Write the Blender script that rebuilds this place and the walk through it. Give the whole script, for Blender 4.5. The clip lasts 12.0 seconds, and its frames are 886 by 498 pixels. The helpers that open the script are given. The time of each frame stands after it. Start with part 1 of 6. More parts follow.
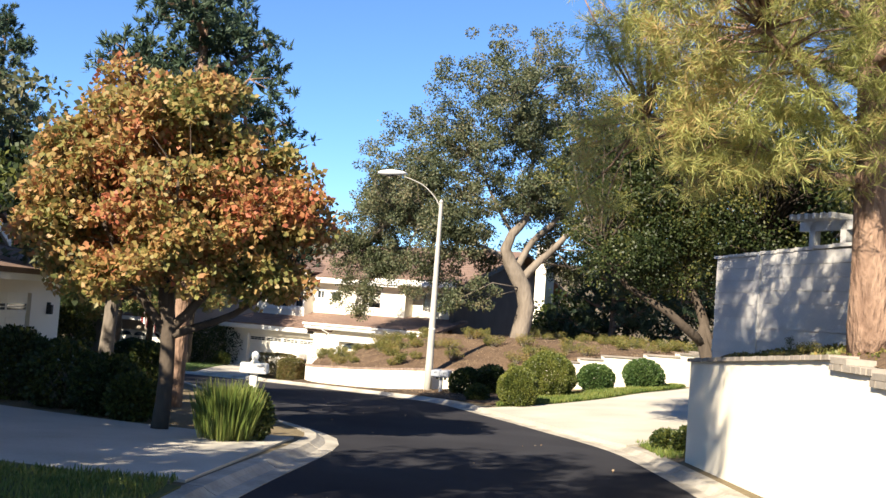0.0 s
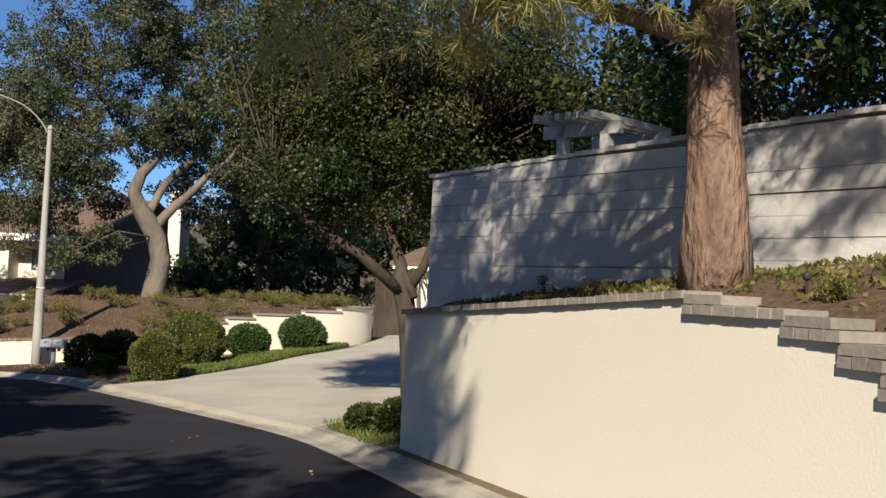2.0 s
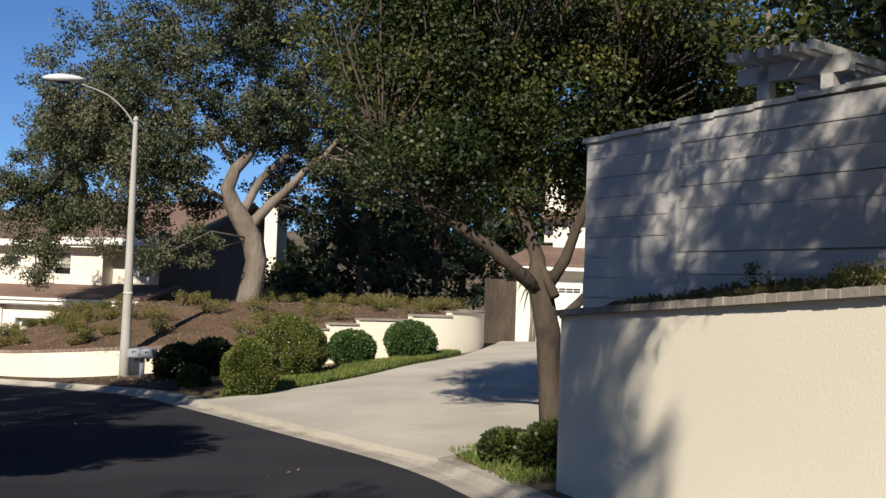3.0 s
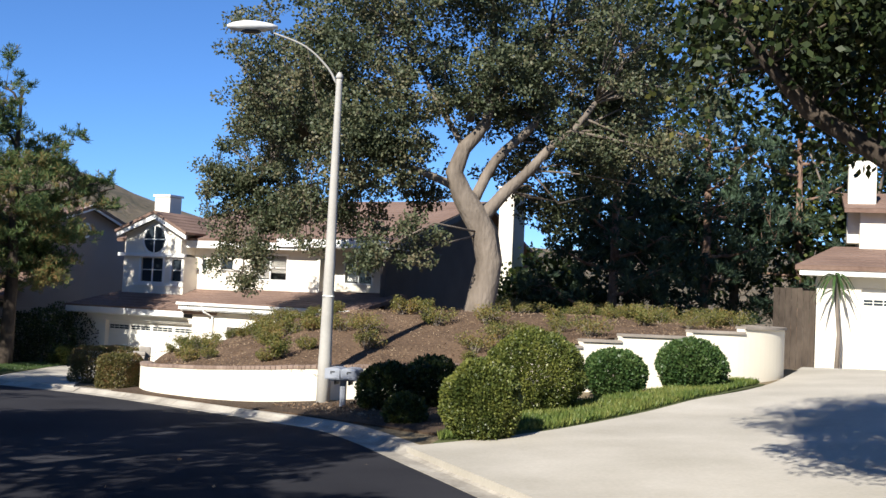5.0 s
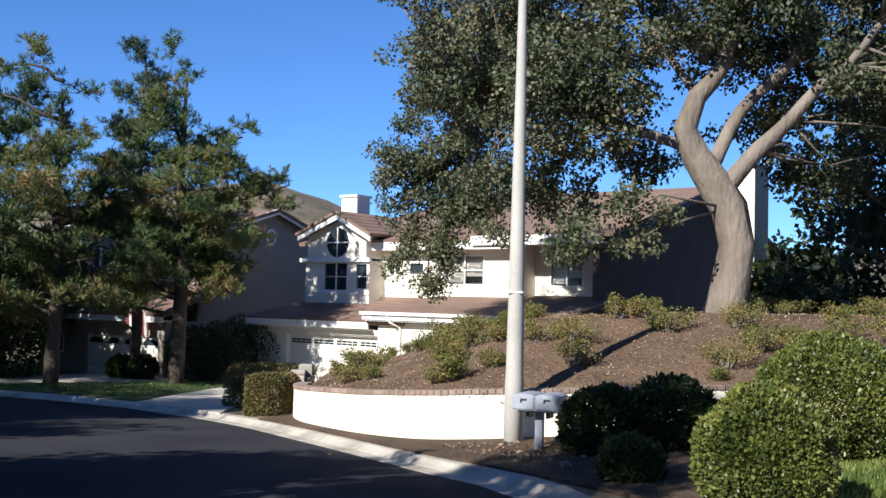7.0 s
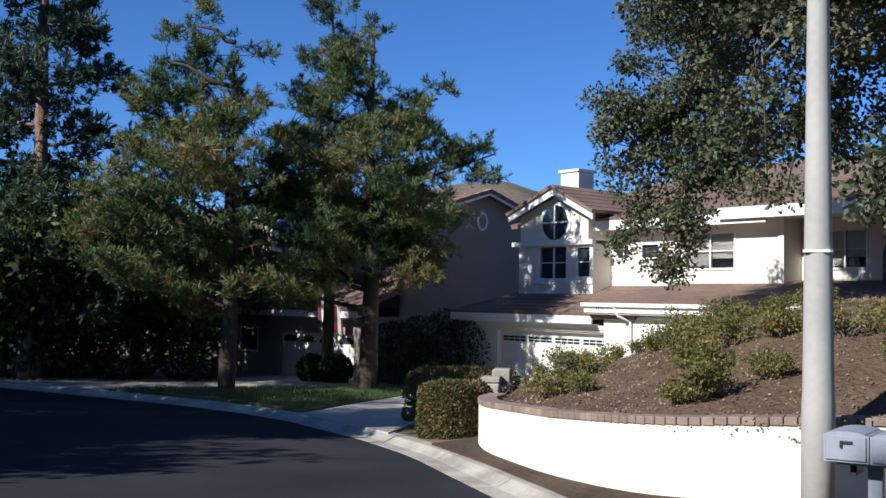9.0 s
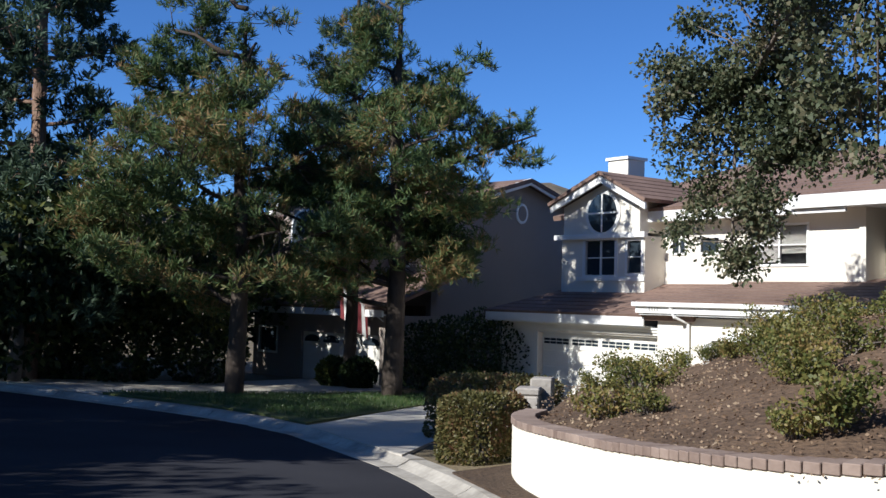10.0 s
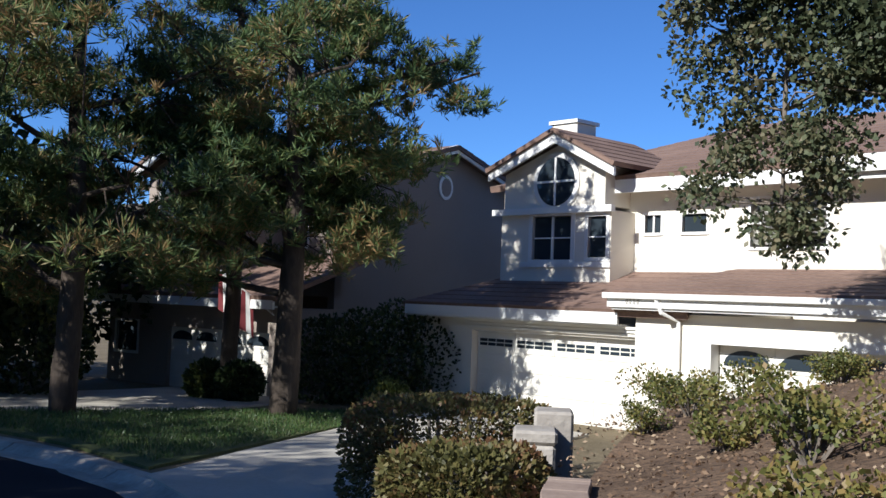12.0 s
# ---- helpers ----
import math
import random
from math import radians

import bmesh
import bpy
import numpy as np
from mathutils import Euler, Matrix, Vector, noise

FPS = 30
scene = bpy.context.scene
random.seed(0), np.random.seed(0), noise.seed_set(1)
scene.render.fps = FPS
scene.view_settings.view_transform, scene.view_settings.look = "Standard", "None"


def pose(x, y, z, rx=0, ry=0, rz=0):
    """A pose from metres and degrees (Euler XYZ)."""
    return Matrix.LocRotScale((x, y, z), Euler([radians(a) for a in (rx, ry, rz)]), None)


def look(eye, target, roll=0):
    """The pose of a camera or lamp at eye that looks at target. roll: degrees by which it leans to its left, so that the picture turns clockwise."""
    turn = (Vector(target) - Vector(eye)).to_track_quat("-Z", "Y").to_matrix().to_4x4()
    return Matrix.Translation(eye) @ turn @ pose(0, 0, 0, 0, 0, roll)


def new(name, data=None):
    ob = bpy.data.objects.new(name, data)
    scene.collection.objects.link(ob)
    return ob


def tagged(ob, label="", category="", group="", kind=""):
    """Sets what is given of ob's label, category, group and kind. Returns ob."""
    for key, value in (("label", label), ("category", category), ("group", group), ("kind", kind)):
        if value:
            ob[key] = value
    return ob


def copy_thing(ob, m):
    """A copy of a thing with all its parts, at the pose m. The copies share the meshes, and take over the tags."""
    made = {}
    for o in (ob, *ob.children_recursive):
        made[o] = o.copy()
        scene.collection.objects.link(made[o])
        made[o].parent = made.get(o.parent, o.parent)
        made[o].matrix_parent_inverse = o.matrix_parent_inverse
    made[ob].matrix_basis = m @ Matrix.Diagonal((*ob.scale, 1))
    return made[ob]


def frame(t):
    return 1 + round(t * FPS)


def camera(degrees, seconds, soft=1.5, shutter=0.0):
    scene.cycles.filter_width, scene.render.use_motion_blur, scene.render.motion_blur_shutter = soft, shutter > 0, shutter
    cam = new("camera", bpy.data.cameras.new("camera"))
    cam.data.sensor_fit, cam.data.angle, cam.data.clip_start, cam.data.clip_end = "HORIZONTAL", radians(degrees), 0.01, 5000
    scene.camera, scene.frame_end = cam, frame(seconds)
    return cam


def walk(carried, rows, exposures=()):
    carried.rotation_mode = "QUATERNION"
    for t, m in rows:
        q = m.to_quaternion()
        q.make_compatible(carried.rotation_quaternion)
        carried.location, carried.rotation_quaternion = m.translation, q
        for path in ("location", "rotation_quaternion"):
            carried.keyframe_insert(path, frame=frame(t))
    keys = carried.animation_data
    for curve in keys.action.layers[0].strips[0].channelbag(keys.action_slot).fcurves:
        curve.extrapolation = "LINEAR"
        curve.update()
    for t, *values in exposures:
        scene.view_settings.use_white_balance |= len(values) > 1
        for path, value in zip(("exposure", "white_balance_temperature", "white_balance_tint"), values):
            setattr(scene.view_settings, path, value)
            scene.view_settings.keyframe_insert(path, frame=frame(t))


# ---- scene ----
cam = camera(45.0, 12.0)
METRES, EYE = 32.0, 1.65
EXPOSURES = [(0.0, 1.5, 7100, 10), (1.0, 0.95, 6900, 10), (2.5, 0.34, 6700, 10), (4.5, 0.8, 6250, 10), (6.5, 0.95, 6000, 10), (9.0, 0.52, 5650, 10), (12.0, 0.62, 5700, 10)]
ROWS = [
    (0.0, 0.0, 0.0, 0.0, -0.24, 3.23, -4.19),
    (0.5, -0.003, 0.0346, -0.0024, -4.52, 2.48, -3.58),
    (1.0, -0.0032, 0.073, -0.0047, -11.0, 3.44, -3.68),
    (1.5, 0.0003, 0.1093, -0.0061, -16.6, 3.33, -3.4),
    (2.0, 0.004, 0.1496, -0.0078, -20.0, 2.29, -2.64),
    (2.5, 0.0091, 0.1911, -0.0093, -17.81, 2.24, -2.19),
    (4.5, 0.0282, 0.3712, -0.0162, -6.2, 2.56, -2.76),
    (5.0, 0.0308, 0.4158, -0.0178, -2.54, 2.74, -2.66),
    (5.5, 0.0322, 0.4573, -0.0195, 0.54, 3.05, -2.64),
    (6.0, 0.0329, 0.5004, -0.021, 3.39, 3.08, -2.27),
    (6.5, 0.0327, 0.5401, -0.0223, 6.18, 3.08, -1.89),
    (8.5, 0.0145, 0.6958, -0.0283, 18.16, 2.55, -0.79),
    (9.0, 0.0049, 0.735, -0.0299, 21.53, 2.63, -0.9),
    (9.5, -0.0065, 0.7724, -0.0314, 23.57, 2.63, -1.01),
    (10.0, -0.0211, 0.8138, -0.0329, 23.71, 2.68, -1.43),
    (10.5, -0.0368, 0.8526, -0.0342, 22.99, 2.86, -1.73),
    (11.0, -0.0562, 0.8937, -0.0357, 22.0, 2.84, -1.61),
    (11.5, -0.0765, 0.9315, -0.0377, 20.34, 2.84, -2.1),
    (12.0, -0.0995, 0.9696, -0.0392, 17.97, 2.81, -2.24),
]
walk(cam, [(t, pose(METRES * x, METRES * y, EYE + METRES * z, 90 + pitch, roll, yaw)) for t, x, y, z, yaw, pitch, roll in ROWS],
     exposures=EXPOSURES)

# ---- world and sun ----
SUN_AZ = Vector((-0.50, -0.866))
SUN_EL = radians(33)
to_sun = Vector((SUN_AZ.x * math.cos(SUN_EL), SUN_AZ.y * math.cos(SUN_EL), math.sin(SUN_EL)))
world = bpy.data.worlds.new("world")
scene.world = world
world.use_nodes = True
wn = world.node_tree.nodes
sky = wn.new("ShaderNodeTexSky")
sky.sky_type = "NISHITA"
sky.sun_disc = False
sky.sun_elevation = SUN_EL
sky.sun_rotation = math.atan2(to_sun.x, to_sun.y)
sky.air_density, sky.dust_density, sky.ozone_density = 0.75, 0.0, 10.0
wn["Background"].inputs[1].default_value = 0.085
world.node_tree.links.new(sky.outputs[0], wn["Background"].inputs[0])
sun_data = bpy.data.lights.new("sun", "SUN")
sun_data.energy, sun_data.angle, sun_data.color = 5.0, radians(0.6), (1.0, 0.92, 0.79)
sun = new("sun", sun_data)
sun.matrix_world = look((0, 0, 60), Vector((0, 0, 60)) - to_sun)


# ---- materials ----
def material(name, low, high, coarse=0.6, fine=14.0, rough=0.8, bump=0.25, metal=0.0, speck=0.35, vary=0.0, stretch=(1, 1, 1), translucent=0.0, depth=0.02, gloss=0.3):
    """A surface with stains at a coarse scale and grain at a fine one, both in cycles a metre."""
    m = bpy.data.materials.new(name)
    m.use_nodes = True
    nt = m.node_tree
    n, link = nt.nodes, nt.links.new
    bsdf = n["Principled BSDF"]
    geo = n.new("ShaderNodeNewGeometry")
    scale = n.new("ShaderNodeVectorMath")
    scale.operation = "MULTIPLY"
    scale.inputs[1].default_value = stretch
    link(geo.outputs["Position"], scale.inputs[0])
    big = n.new("ShaderNodeTexNoise")
    big.inputs["Scale"].default_value, big.inputs["Detail"].default_value = coarse, 5
    small = n.new("ShaderNodeTexNoise")
    small.inputs["Scale"].default_value, small.inputs["Detail"].default_value = fine, 6
    link(scale.outputs[0], big.inputs["Vector"])
    link(scale.outputs[0], small.inputs["Vector"])
    spread = n.new("ShaderNodeMapRange")
    spread.inputs["From Min"].default_value, spread.inputs["From Max"].default_value = 0.32, 0.68
    link(big.outputs["Fac"], spread.inputs["Value"])
    mixed = n.new("ShaderNodeMath")
    mixed.operation = "MULTIPLY_ADD"
    mixed.inputs[1].default_value = speck * 2
    link(small.outputs["Fac"], mixed.inputs[0])
    part_big = n.new("ShaderNodeMath")
    part_big.operation = "MULTIPLY_ADD"
    part_big.inputs[1].default_value = 1 - speck
    part_big.inputs[2].default_value = -speck * 0.5
    link(spread.outputs[0], part_big.inputs[0])
    link(part_big.outputs[0], mixed.inputs[2])
    fac = mixed.outputs[0]
    if vary:
        info = n.new("ShaderNodeObjectInfo")
        shift = n.new("ShaderNodeMath")
        shift.operation = "MULTIPLY_ADD"
        shift.inputs[1].default_value = vary
        link(info.outputs["Random"], shift.inputs[0])
        link(fac, shift.inputs[2])
        low_shift = n.new("ShaderNodeMath")
        low_shift.operation = "SUBTRACT"
        low_shift.inputs[1].default_value = vary / 2
        link(shift.outputs[0], low_shift.inputs[0])
        fac = low_shift.outputs[0]
    ramp = n.new("ShaderNodeMix")
    ramp.data_type = "RGBA"
    ramp.inputs[6].default_value, ramp.inputs[7].default_value = (*low, 1), (*high, 1)
    link(fac, ramp.inputs[0])
    link(ramp.outputs[2], bsdf.inputs["Base Color"])
    bsdf.inputs["Roughness"].default_value, bsdf.inputs["Metallic"].default_value = rough, metal
    bsdf.inputs["Specular IOR Level"].default_value = gloss
    if bump:
        relief = n.new("ShaderNodeBump")
        relief.inputs["Strength"].default_value, relief.inputs["Distance"].default_value = bump, depth
        link(small.outputs["Fac"], relief.inputs["Height"])
        link(relief.outputs[0], bsdf.inputs["Normal"])
    if translucent:
        thin = n.new("ShaderNodeBsdfTranslucent")
        both = n.new("ShaderNodeMixShader")
        both.inputs[0].default_value = translucent
        link(ramp.outputs[2], thin.inputs[0])
        link(bsdf.outputs[0], both.inputs[1])
        link(thin.outputs[0], both.inputs[2])
        link(both.outputs[0], n["Material Output"].inputs[0])
    return m


def leaf_material(name, colours, rough=0.55, translucent=0.3, patch=0.7):
    """Leaves whose tone changes from leaf to leaf and in patches over the crown."""
    m = bpy.data.materials.new(name)
    m.use_nodes = True
    n, link = m.node_tree.nodes, m.node_tree.links.new
    bsdf = n["Principled BSDF"]
    geo = n.new("ShaderNodeNewGeometry")
    patches = n.new("ShaderNodeTexNoise")
    patches.inputs["Scale"].default_value, patches.inputs["Detail"].default_value = patch, 3
    link(geo.outputs["Position"], patches.inputs["Vector"])
    add = n.new("ShaderNodeMath")
    add.operation = "MULTIPLY_ADD"
    add.inputs[1].default_value = 0.55
    link(geo.outputs["Random Per Island"], add.inputs[0])
    spread = n.new("ShaderNodeMapRange")
    spread.inputs["From Min"].default_value, spread.inputs["From Max"].default_value = 0.3, 0.7
    spread.inputs["To Max"].default_value = 0.55
    link(patches.outputs["Fac"], spread.inputs["Value"])
    link(spread.outputs[0], add.inputs[2])
    ramp = n.new("ShaderNodeValToRGB")
    while len(ramp.color_ramp.elements) < len(colours):
        ramp.color_ramp.elements.new(0.5)
    for i, c in enumerate(colours):
        ramp.color_ramp.elements[i].position = 0.1 + 0.8 * i / max(1, len(colours) - 1)
        ramp.color_ramp.elements[i].color = (*c, 1)
    link(add.outputs[0], ramp.inputs[0])
    link(ramp.outputs[0], bsdf.inputs["Base Color"])
    bsdf.inputs["Roughness"].default_value = rough
    bsdf.inputs["Specular IOR Level"].default_value = 0.35
    thin = n.new("ShaderNodeBsdfTranslucent")
    both = n.new("ShaderNodeMixShader")
    both.inputs[0].default_value = translucent
    link(ramp.outputs[0], thin.inputs[0])
    link(bsdf.outputs[0], both.inputs[1])
    link(thin.outputs[0], both.inputs[2])
    link(both.outputs[0], n["Material Output"].inputs[0])
    return m


ASPHALT = material("asphalt", (0.018, 0.018, 0.022), (0.045, 0.045, 0.051), 0.5, 60, 0.95, 0.4, speck=0.45, depth=0.006, gloss=0.08)
CONCRETE = material("concrete", (0.36, 0.33, 0.27), (0.54, 0.50, 0.43), 0.7, 25, 0.9, 0.2, depth=0.006)
KERB = material("kerb_concrete", (0.20, 0.18, 0.15), (0.50, 0.46, 0.39), 1.6, 18, 0.9, 0.3, depth=0.01)
STUCCO = material("cream_stucco", (0.76, 0.70, 0.56), (0.84, 0.78, 0.65), 0.35, 45, 0.95, 0.25, speck=0.25, depth=0.008)
HOUSE_STUCCO = material("house_stucco", (0.72, 0.67, 0.57), (0.81, 0.76, 0.66), 0.3, 40, 0.95, 0.25, speck=0.25, depth=0.008)
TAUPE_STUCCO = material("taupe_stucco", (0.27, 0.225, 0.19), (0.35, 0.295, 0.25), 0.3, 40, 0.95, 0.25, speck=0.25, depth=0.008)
WHITE = material("white_paint", (0.74, 0.73, 0.69), (0.84, 0.83, 0.80), 0.8, 20, 0.5, 0.08, speck=0.3, depth=0.004)
DOOR_PAINT = material("door_paint", (0.70, 0.67, 0.59), (0.80, 0.77, 0.69), 0.8, 20, 0.55, 0.06, speck=0.3, depth=0.003)
CAP = material("wall_cap", (0.20, 0.175, 0.15), (0.37, 0.325, 0.275), 1.5, 22, 0.95, 0.5, vary=0.5, depth=0.012)
BRICK = material("cap_brick", (0.17, 0.12, 0.095), (0.33, 0.25, 0.20), 2.0, 25, 0.95, 0.5, vary=0.6, depth=0.01)
BLOCK = material("wall_block", (0.46, 0.44, 0.42), (0.62, 0.60, 0.56), 0.8, 28, 0.95, 0.45, vary=0.35, depth=0.012)
# darker copy of the soil: the bushes' shade over the bed is in its colour
SHADED_SOIL = material("shaded_bed_soil", (0.03, 0.02, 0.013), (0.11, 0.072, 0.045), 1.4, 18, 1.0, 0.9, speck=0.55, depth=0.05)
SOIL = material("mulch_soil", (0.05, 0.031, 0.02), (0.175, 0.115, 0.072), 1.4, 16, 1.0, 0.9, speck=0.55, depth=0.05)
EARTH = material("dry_earth", (0.10, 0.08, 0.045), (0.22, 0.17, 0.10), 0.6, 10, 1.0, 0.8, speck=0.5, depth=0.05)
LAWN = material("lawn_soil", (0.05, 0.07, 0.02), (0.12, 0.13, 0.05), 0.8, 20, 1.0, 0.8, speck=0.5, depth=0.04)
BARK_OAK = material("oak_bark", (0.09, 0.072, 0.056), (0.25, 0.21, 0.17), 2.0, 14, 0.95, 0.9, stretch=(1, 1, 0.35), depth=0.04)
BARK_PINE = material("pine_bark", (0.10, 0.055, 0.038), (0.37, 0.25, 0.18), 4.5, 20, 0.95, 1.0, stretch=(1, 1, 0.32), speck=0.5, depth=0.08)
BARK_DARK = material("dark_bark", (0.034, 0.026, 0.02), (0.10, 0.078, 0.06), 2.5, 16, 0.95, 0.8, stretch=(1, 1, 0.4), depth=0.03)
# dark brown with the shade of the places it covers put into the colour
SHADED_BROWN = material("shaded_brown", (0.085, 0.068, 0.058), (0.12, 0.098, 0.082), 1.5, 40, 0.9, 0.3, depth=0.01)
BARK_GREY = material("grey_bark", (0.10, 0.085, 0.07), (0.26, 0.22, 0.18), 2.5, 16, 0.95, 0.8, stretch=(1, 1, 0.4), depth=0.03)
ROOF = material("roof_tile", (0.13, 0.083, 0.064), (0.25, 0.168, 0.13), 0.8, 12, 0.9, 0.4, speck=0.5, depth=0.02)
POLE = material("galvanised_pole", (0.31, 0.30, 0.27), (0.46, 0.44, 0.40), 1.2, 18, 0.75, 0.15, depth=0.004)
LAMP_HEAD = material("lamp_head", (0.60, 0.60, 0.58), (0.75, 0.75, 0.73), 2, 20, 0.5, 0.05)
GREY_METAL = material("mailbox_metal", (0.26, 0.28, 0.32), (0.37, 0.39, 0.44), 3, 20, 0.5, 0.05, metal=0.2)
DARK = material("dark_paint", (0.02, 0.02, 0.02), (0.05, 0.05, 0.05), 3, 20, 0.6, 0.05)
LATTICE = material("lattice_paint", (0.36, 0.35, 0.33), (0.55, 0.54, 0.52), 2, 20, 0.6, 0.1)
STONE = material("steps_stone", (0.18, 0.16, 0.14), (0.38, 0.345, 0.30), 2, 18, 0.95, 0.6, vary=0.4, depth=0.02)
HILL = material("hill_scrub", (0.05, 0.05, 0.028), (0.22, 0.165, 0.11), 0.03, 0.35, 1.0, 0.6, speck=0.5, depth=1.5)
GLASS = bpy.data.materials.new("window_glass")
GLASS.use_nodes = True
g = GLASS.node_tree.nodes["Principled BSDF"]
g.inputs["Base Color"].default_value = (0.03, 0.04, 0.05, 1)
g.inputs["Roughness"].default_value = 0.04
CLEAR = bpy.data.materials.new("clear_glass")
CLEAR.use_nodes = True
g = CLEAR.node_tree.nodes["Principled BSDF"]
g.inputs["Transmission Weight"].default_value, g.inputs["Roughness"].default_value, g.inputs["IOR"].default_value = 1.0, 0.02, 1.3
CAR_PAINT = material("car_paint", (0.10, 0.16, 0.19), (0.14, 0.21, 0.24), 2, 30, 0.25, 0.0, metal=0.4)
# red kept darker than flag cloth, with the flag's shade in the colour
RED = material("shaded_flag_red", (0.16, 0.03, 0.035), (0.22, 0.045, 0.05), 4, 60, 0.8, 0.1)
BLUE = material("flag_blue", (0.03, 0.04, 0.18), (0.05, 0.06, 0.24), 4, 60, 0.8, 0.1)

OAK_LEAF = leaf_material("oak_leaves", [(0.026, 0.036, 0.018), (0.06, 0.078, 0.038), (0.115, 0.13, 0.066), (0.19, 0.165, 0.095)])
PINE_LEAF = leaf_material("pine_needles", [(0.022, 0.05, 0.02), (0.055, 0.10, 0.034), (0.12, 0.165, 0.05), (0.26, 0.16, 0.065)], 0.6, 0.25)
GOLD_PINE = leaf_material("golden_pine_needles", [(0.16, 0.18, 0.055), (0.29, 0.32, 0.10), (0.42, 0.42, 0.15), (0.46, 0.32, 0.14)], 0.6, 0.45)
BLUE_PINE = leaf_material("blue_pine_needles", [(0.022, 0.038, 0.024), (0.042, 0.072, 0.042), (0.08, 0.122, 0.066)], 0.6, 0.25)
AUTUMN = leaf_material("autumn_leaves", [(0.13, 0.16, 0.05), (0.24, 0.23, 0.075), (0.36, 0.26, 0.10), (0.42, 0.235, 0.10), (0.44, 0.15, 0.085)], 0.5, 0.45, 0.8)
DRIVE_LEAF = leaf_material("driveway_tree_leaves", [(0.010, 0.020, 0.007), (0.024, 0.040, 0.012), (0.05, 0.066, 0.02), (0.15, 0.14, 0.036)], 0.5, 0.3, 0.6)
DARK_LEAF = leaf_material("evergreen_leaves", [(0.010, 0.020, 0.007), (0.022, 0.040, 0.012), (0.045, 0.066, 0.020), (0.11, 0.12, 0.028)], 0.45, 0.3)
BOX_LEAF = leaf_material("boxwood_leaves", [(0.03, 0.047, 0.011), (0.085, 0.106, 0.023), (0.18, 0.187, 0.042)], 0.45, 0.16, 3.0)
ROUND_LEAF = leaf_material("shrub_leaves", [(0.03, 0.065, 0.02), (0.06, 0.11, 0.032), (0.11, 0.16, 0.05)], 0.4, 0.3, 3.0)
HEDGE_LEAF = leaf_material("hedge_leaves", [(0.05, 0.05, 0.018), (0.095, 0.095, 0.03), (0.16, 0.14, 0.05), (0.18, 0.09, 0.045)], 0.5, 0.3, 2.0)
COVER_LEAF = leaf_material("ground_cover_leaves", [(0.045, 0.064, 0.016), (0.115, 0.13, 0.034), (0.21, 0.195, 0.055), (0.27, 0.18, 0.066)], 0.5, 0.35, 2.0)
GRASS_BLADE = leaf_material("grass_blades", [(0.06, 0.10, 0.022), (0.13, 0.18, 0.04), (0.24, 0.25, 0.07)], 0.5, 0.35, 1.5)
LEAF_LITTER = leaf_material("leaf_litter", [(0.10, 0.058, 0.035), (0.20, 0.13, 0.08), (0.38, 0.29, 0.19)], 0.8, 0.1, 1.0)


# ---- mesh helpers ----
def part(name, bm, mat, parent=None, label="", smooth=False):
    me = bpy.data.meshes.new(name)
    bm.to_mesh(me)
    bm.free()
    me.materials.append(mat)
    if smooth:
        me.polygons.foreach_set("use_smooth", [True] * len(me.polygons))
    ob = new(name, me)
    if parent:
        ob.parent = parent
    if label:
        ob["label"] = label
    return ob


def thing(name, label, category, group="", kind="", at=(0, 0, 0)):
    ob = new(name)
    ob.empty_display_size = 0.1
    ob.location = at
    return tagged(ob, label, category, group, kind)


def box(bm, x0, x1, y0, y1, z0, z1, m=None, bevel=0.0):
    vs = [bm.verts.new((x, y, z)) for x in (x0, x1) for y in (y0, y1) for z in (z0, z1)]
    faces = []
    for f in ((0, 1, 3, 2), (4, 6, 7, 5), (0, 4, 5, 1), (2, 3, 7, 6), (0, 2, 6, 4), (1, 5, 7, 3)):
        faces.append(bm.faces.new([vs[i] for i in f]))
    if bevel:
        edges = list({e for f in faces for e in f.edges})
        got = bmesh.ops.bevel(bm, geom=edges, offset=bevel, segments=1, affect="EDGES")
        vs = list({v for f in got["faces"] for v in f.verts} | {v for v in vs if v.is_valid})
    if m is not None:
        for v in vs:
            v.co = m @ v.co
    return vs


def boxed(name, dims, mat, parent, m=None, bevel=0.0, label=""):
    bm = bmesh.new()
    box(bm, *dims, m, bevel)
    return part(name, bm, mat, parent, label)


def spline(points, step=0.4):
    """A smooth line through points, as a list of tuples."""
    p = [Vector(q) for q in points]
    p = [2 * p[0] - p[1], *p, 2 * p[-1] - p[-2]]
    out = []
    for i in range(1, len(p) - 2):
        n = max(1, int((p[i + 1] - p[i]).length / step))
        for k in range(n):
            t = k / n
            out.append(0.5 * ((2 * p[i]) + (p[i + 1] - p[i - 1]) * t + (2 * p[i - 1] - 5 * p[i] + 4 * p[i + 1] - p[i + 2]) * t * t
                              + (3 * p[i] - p[i - 1] - 3 * p[i + 1] + p[i + 2]) * t ** 3))
    return out + [p[-2]]


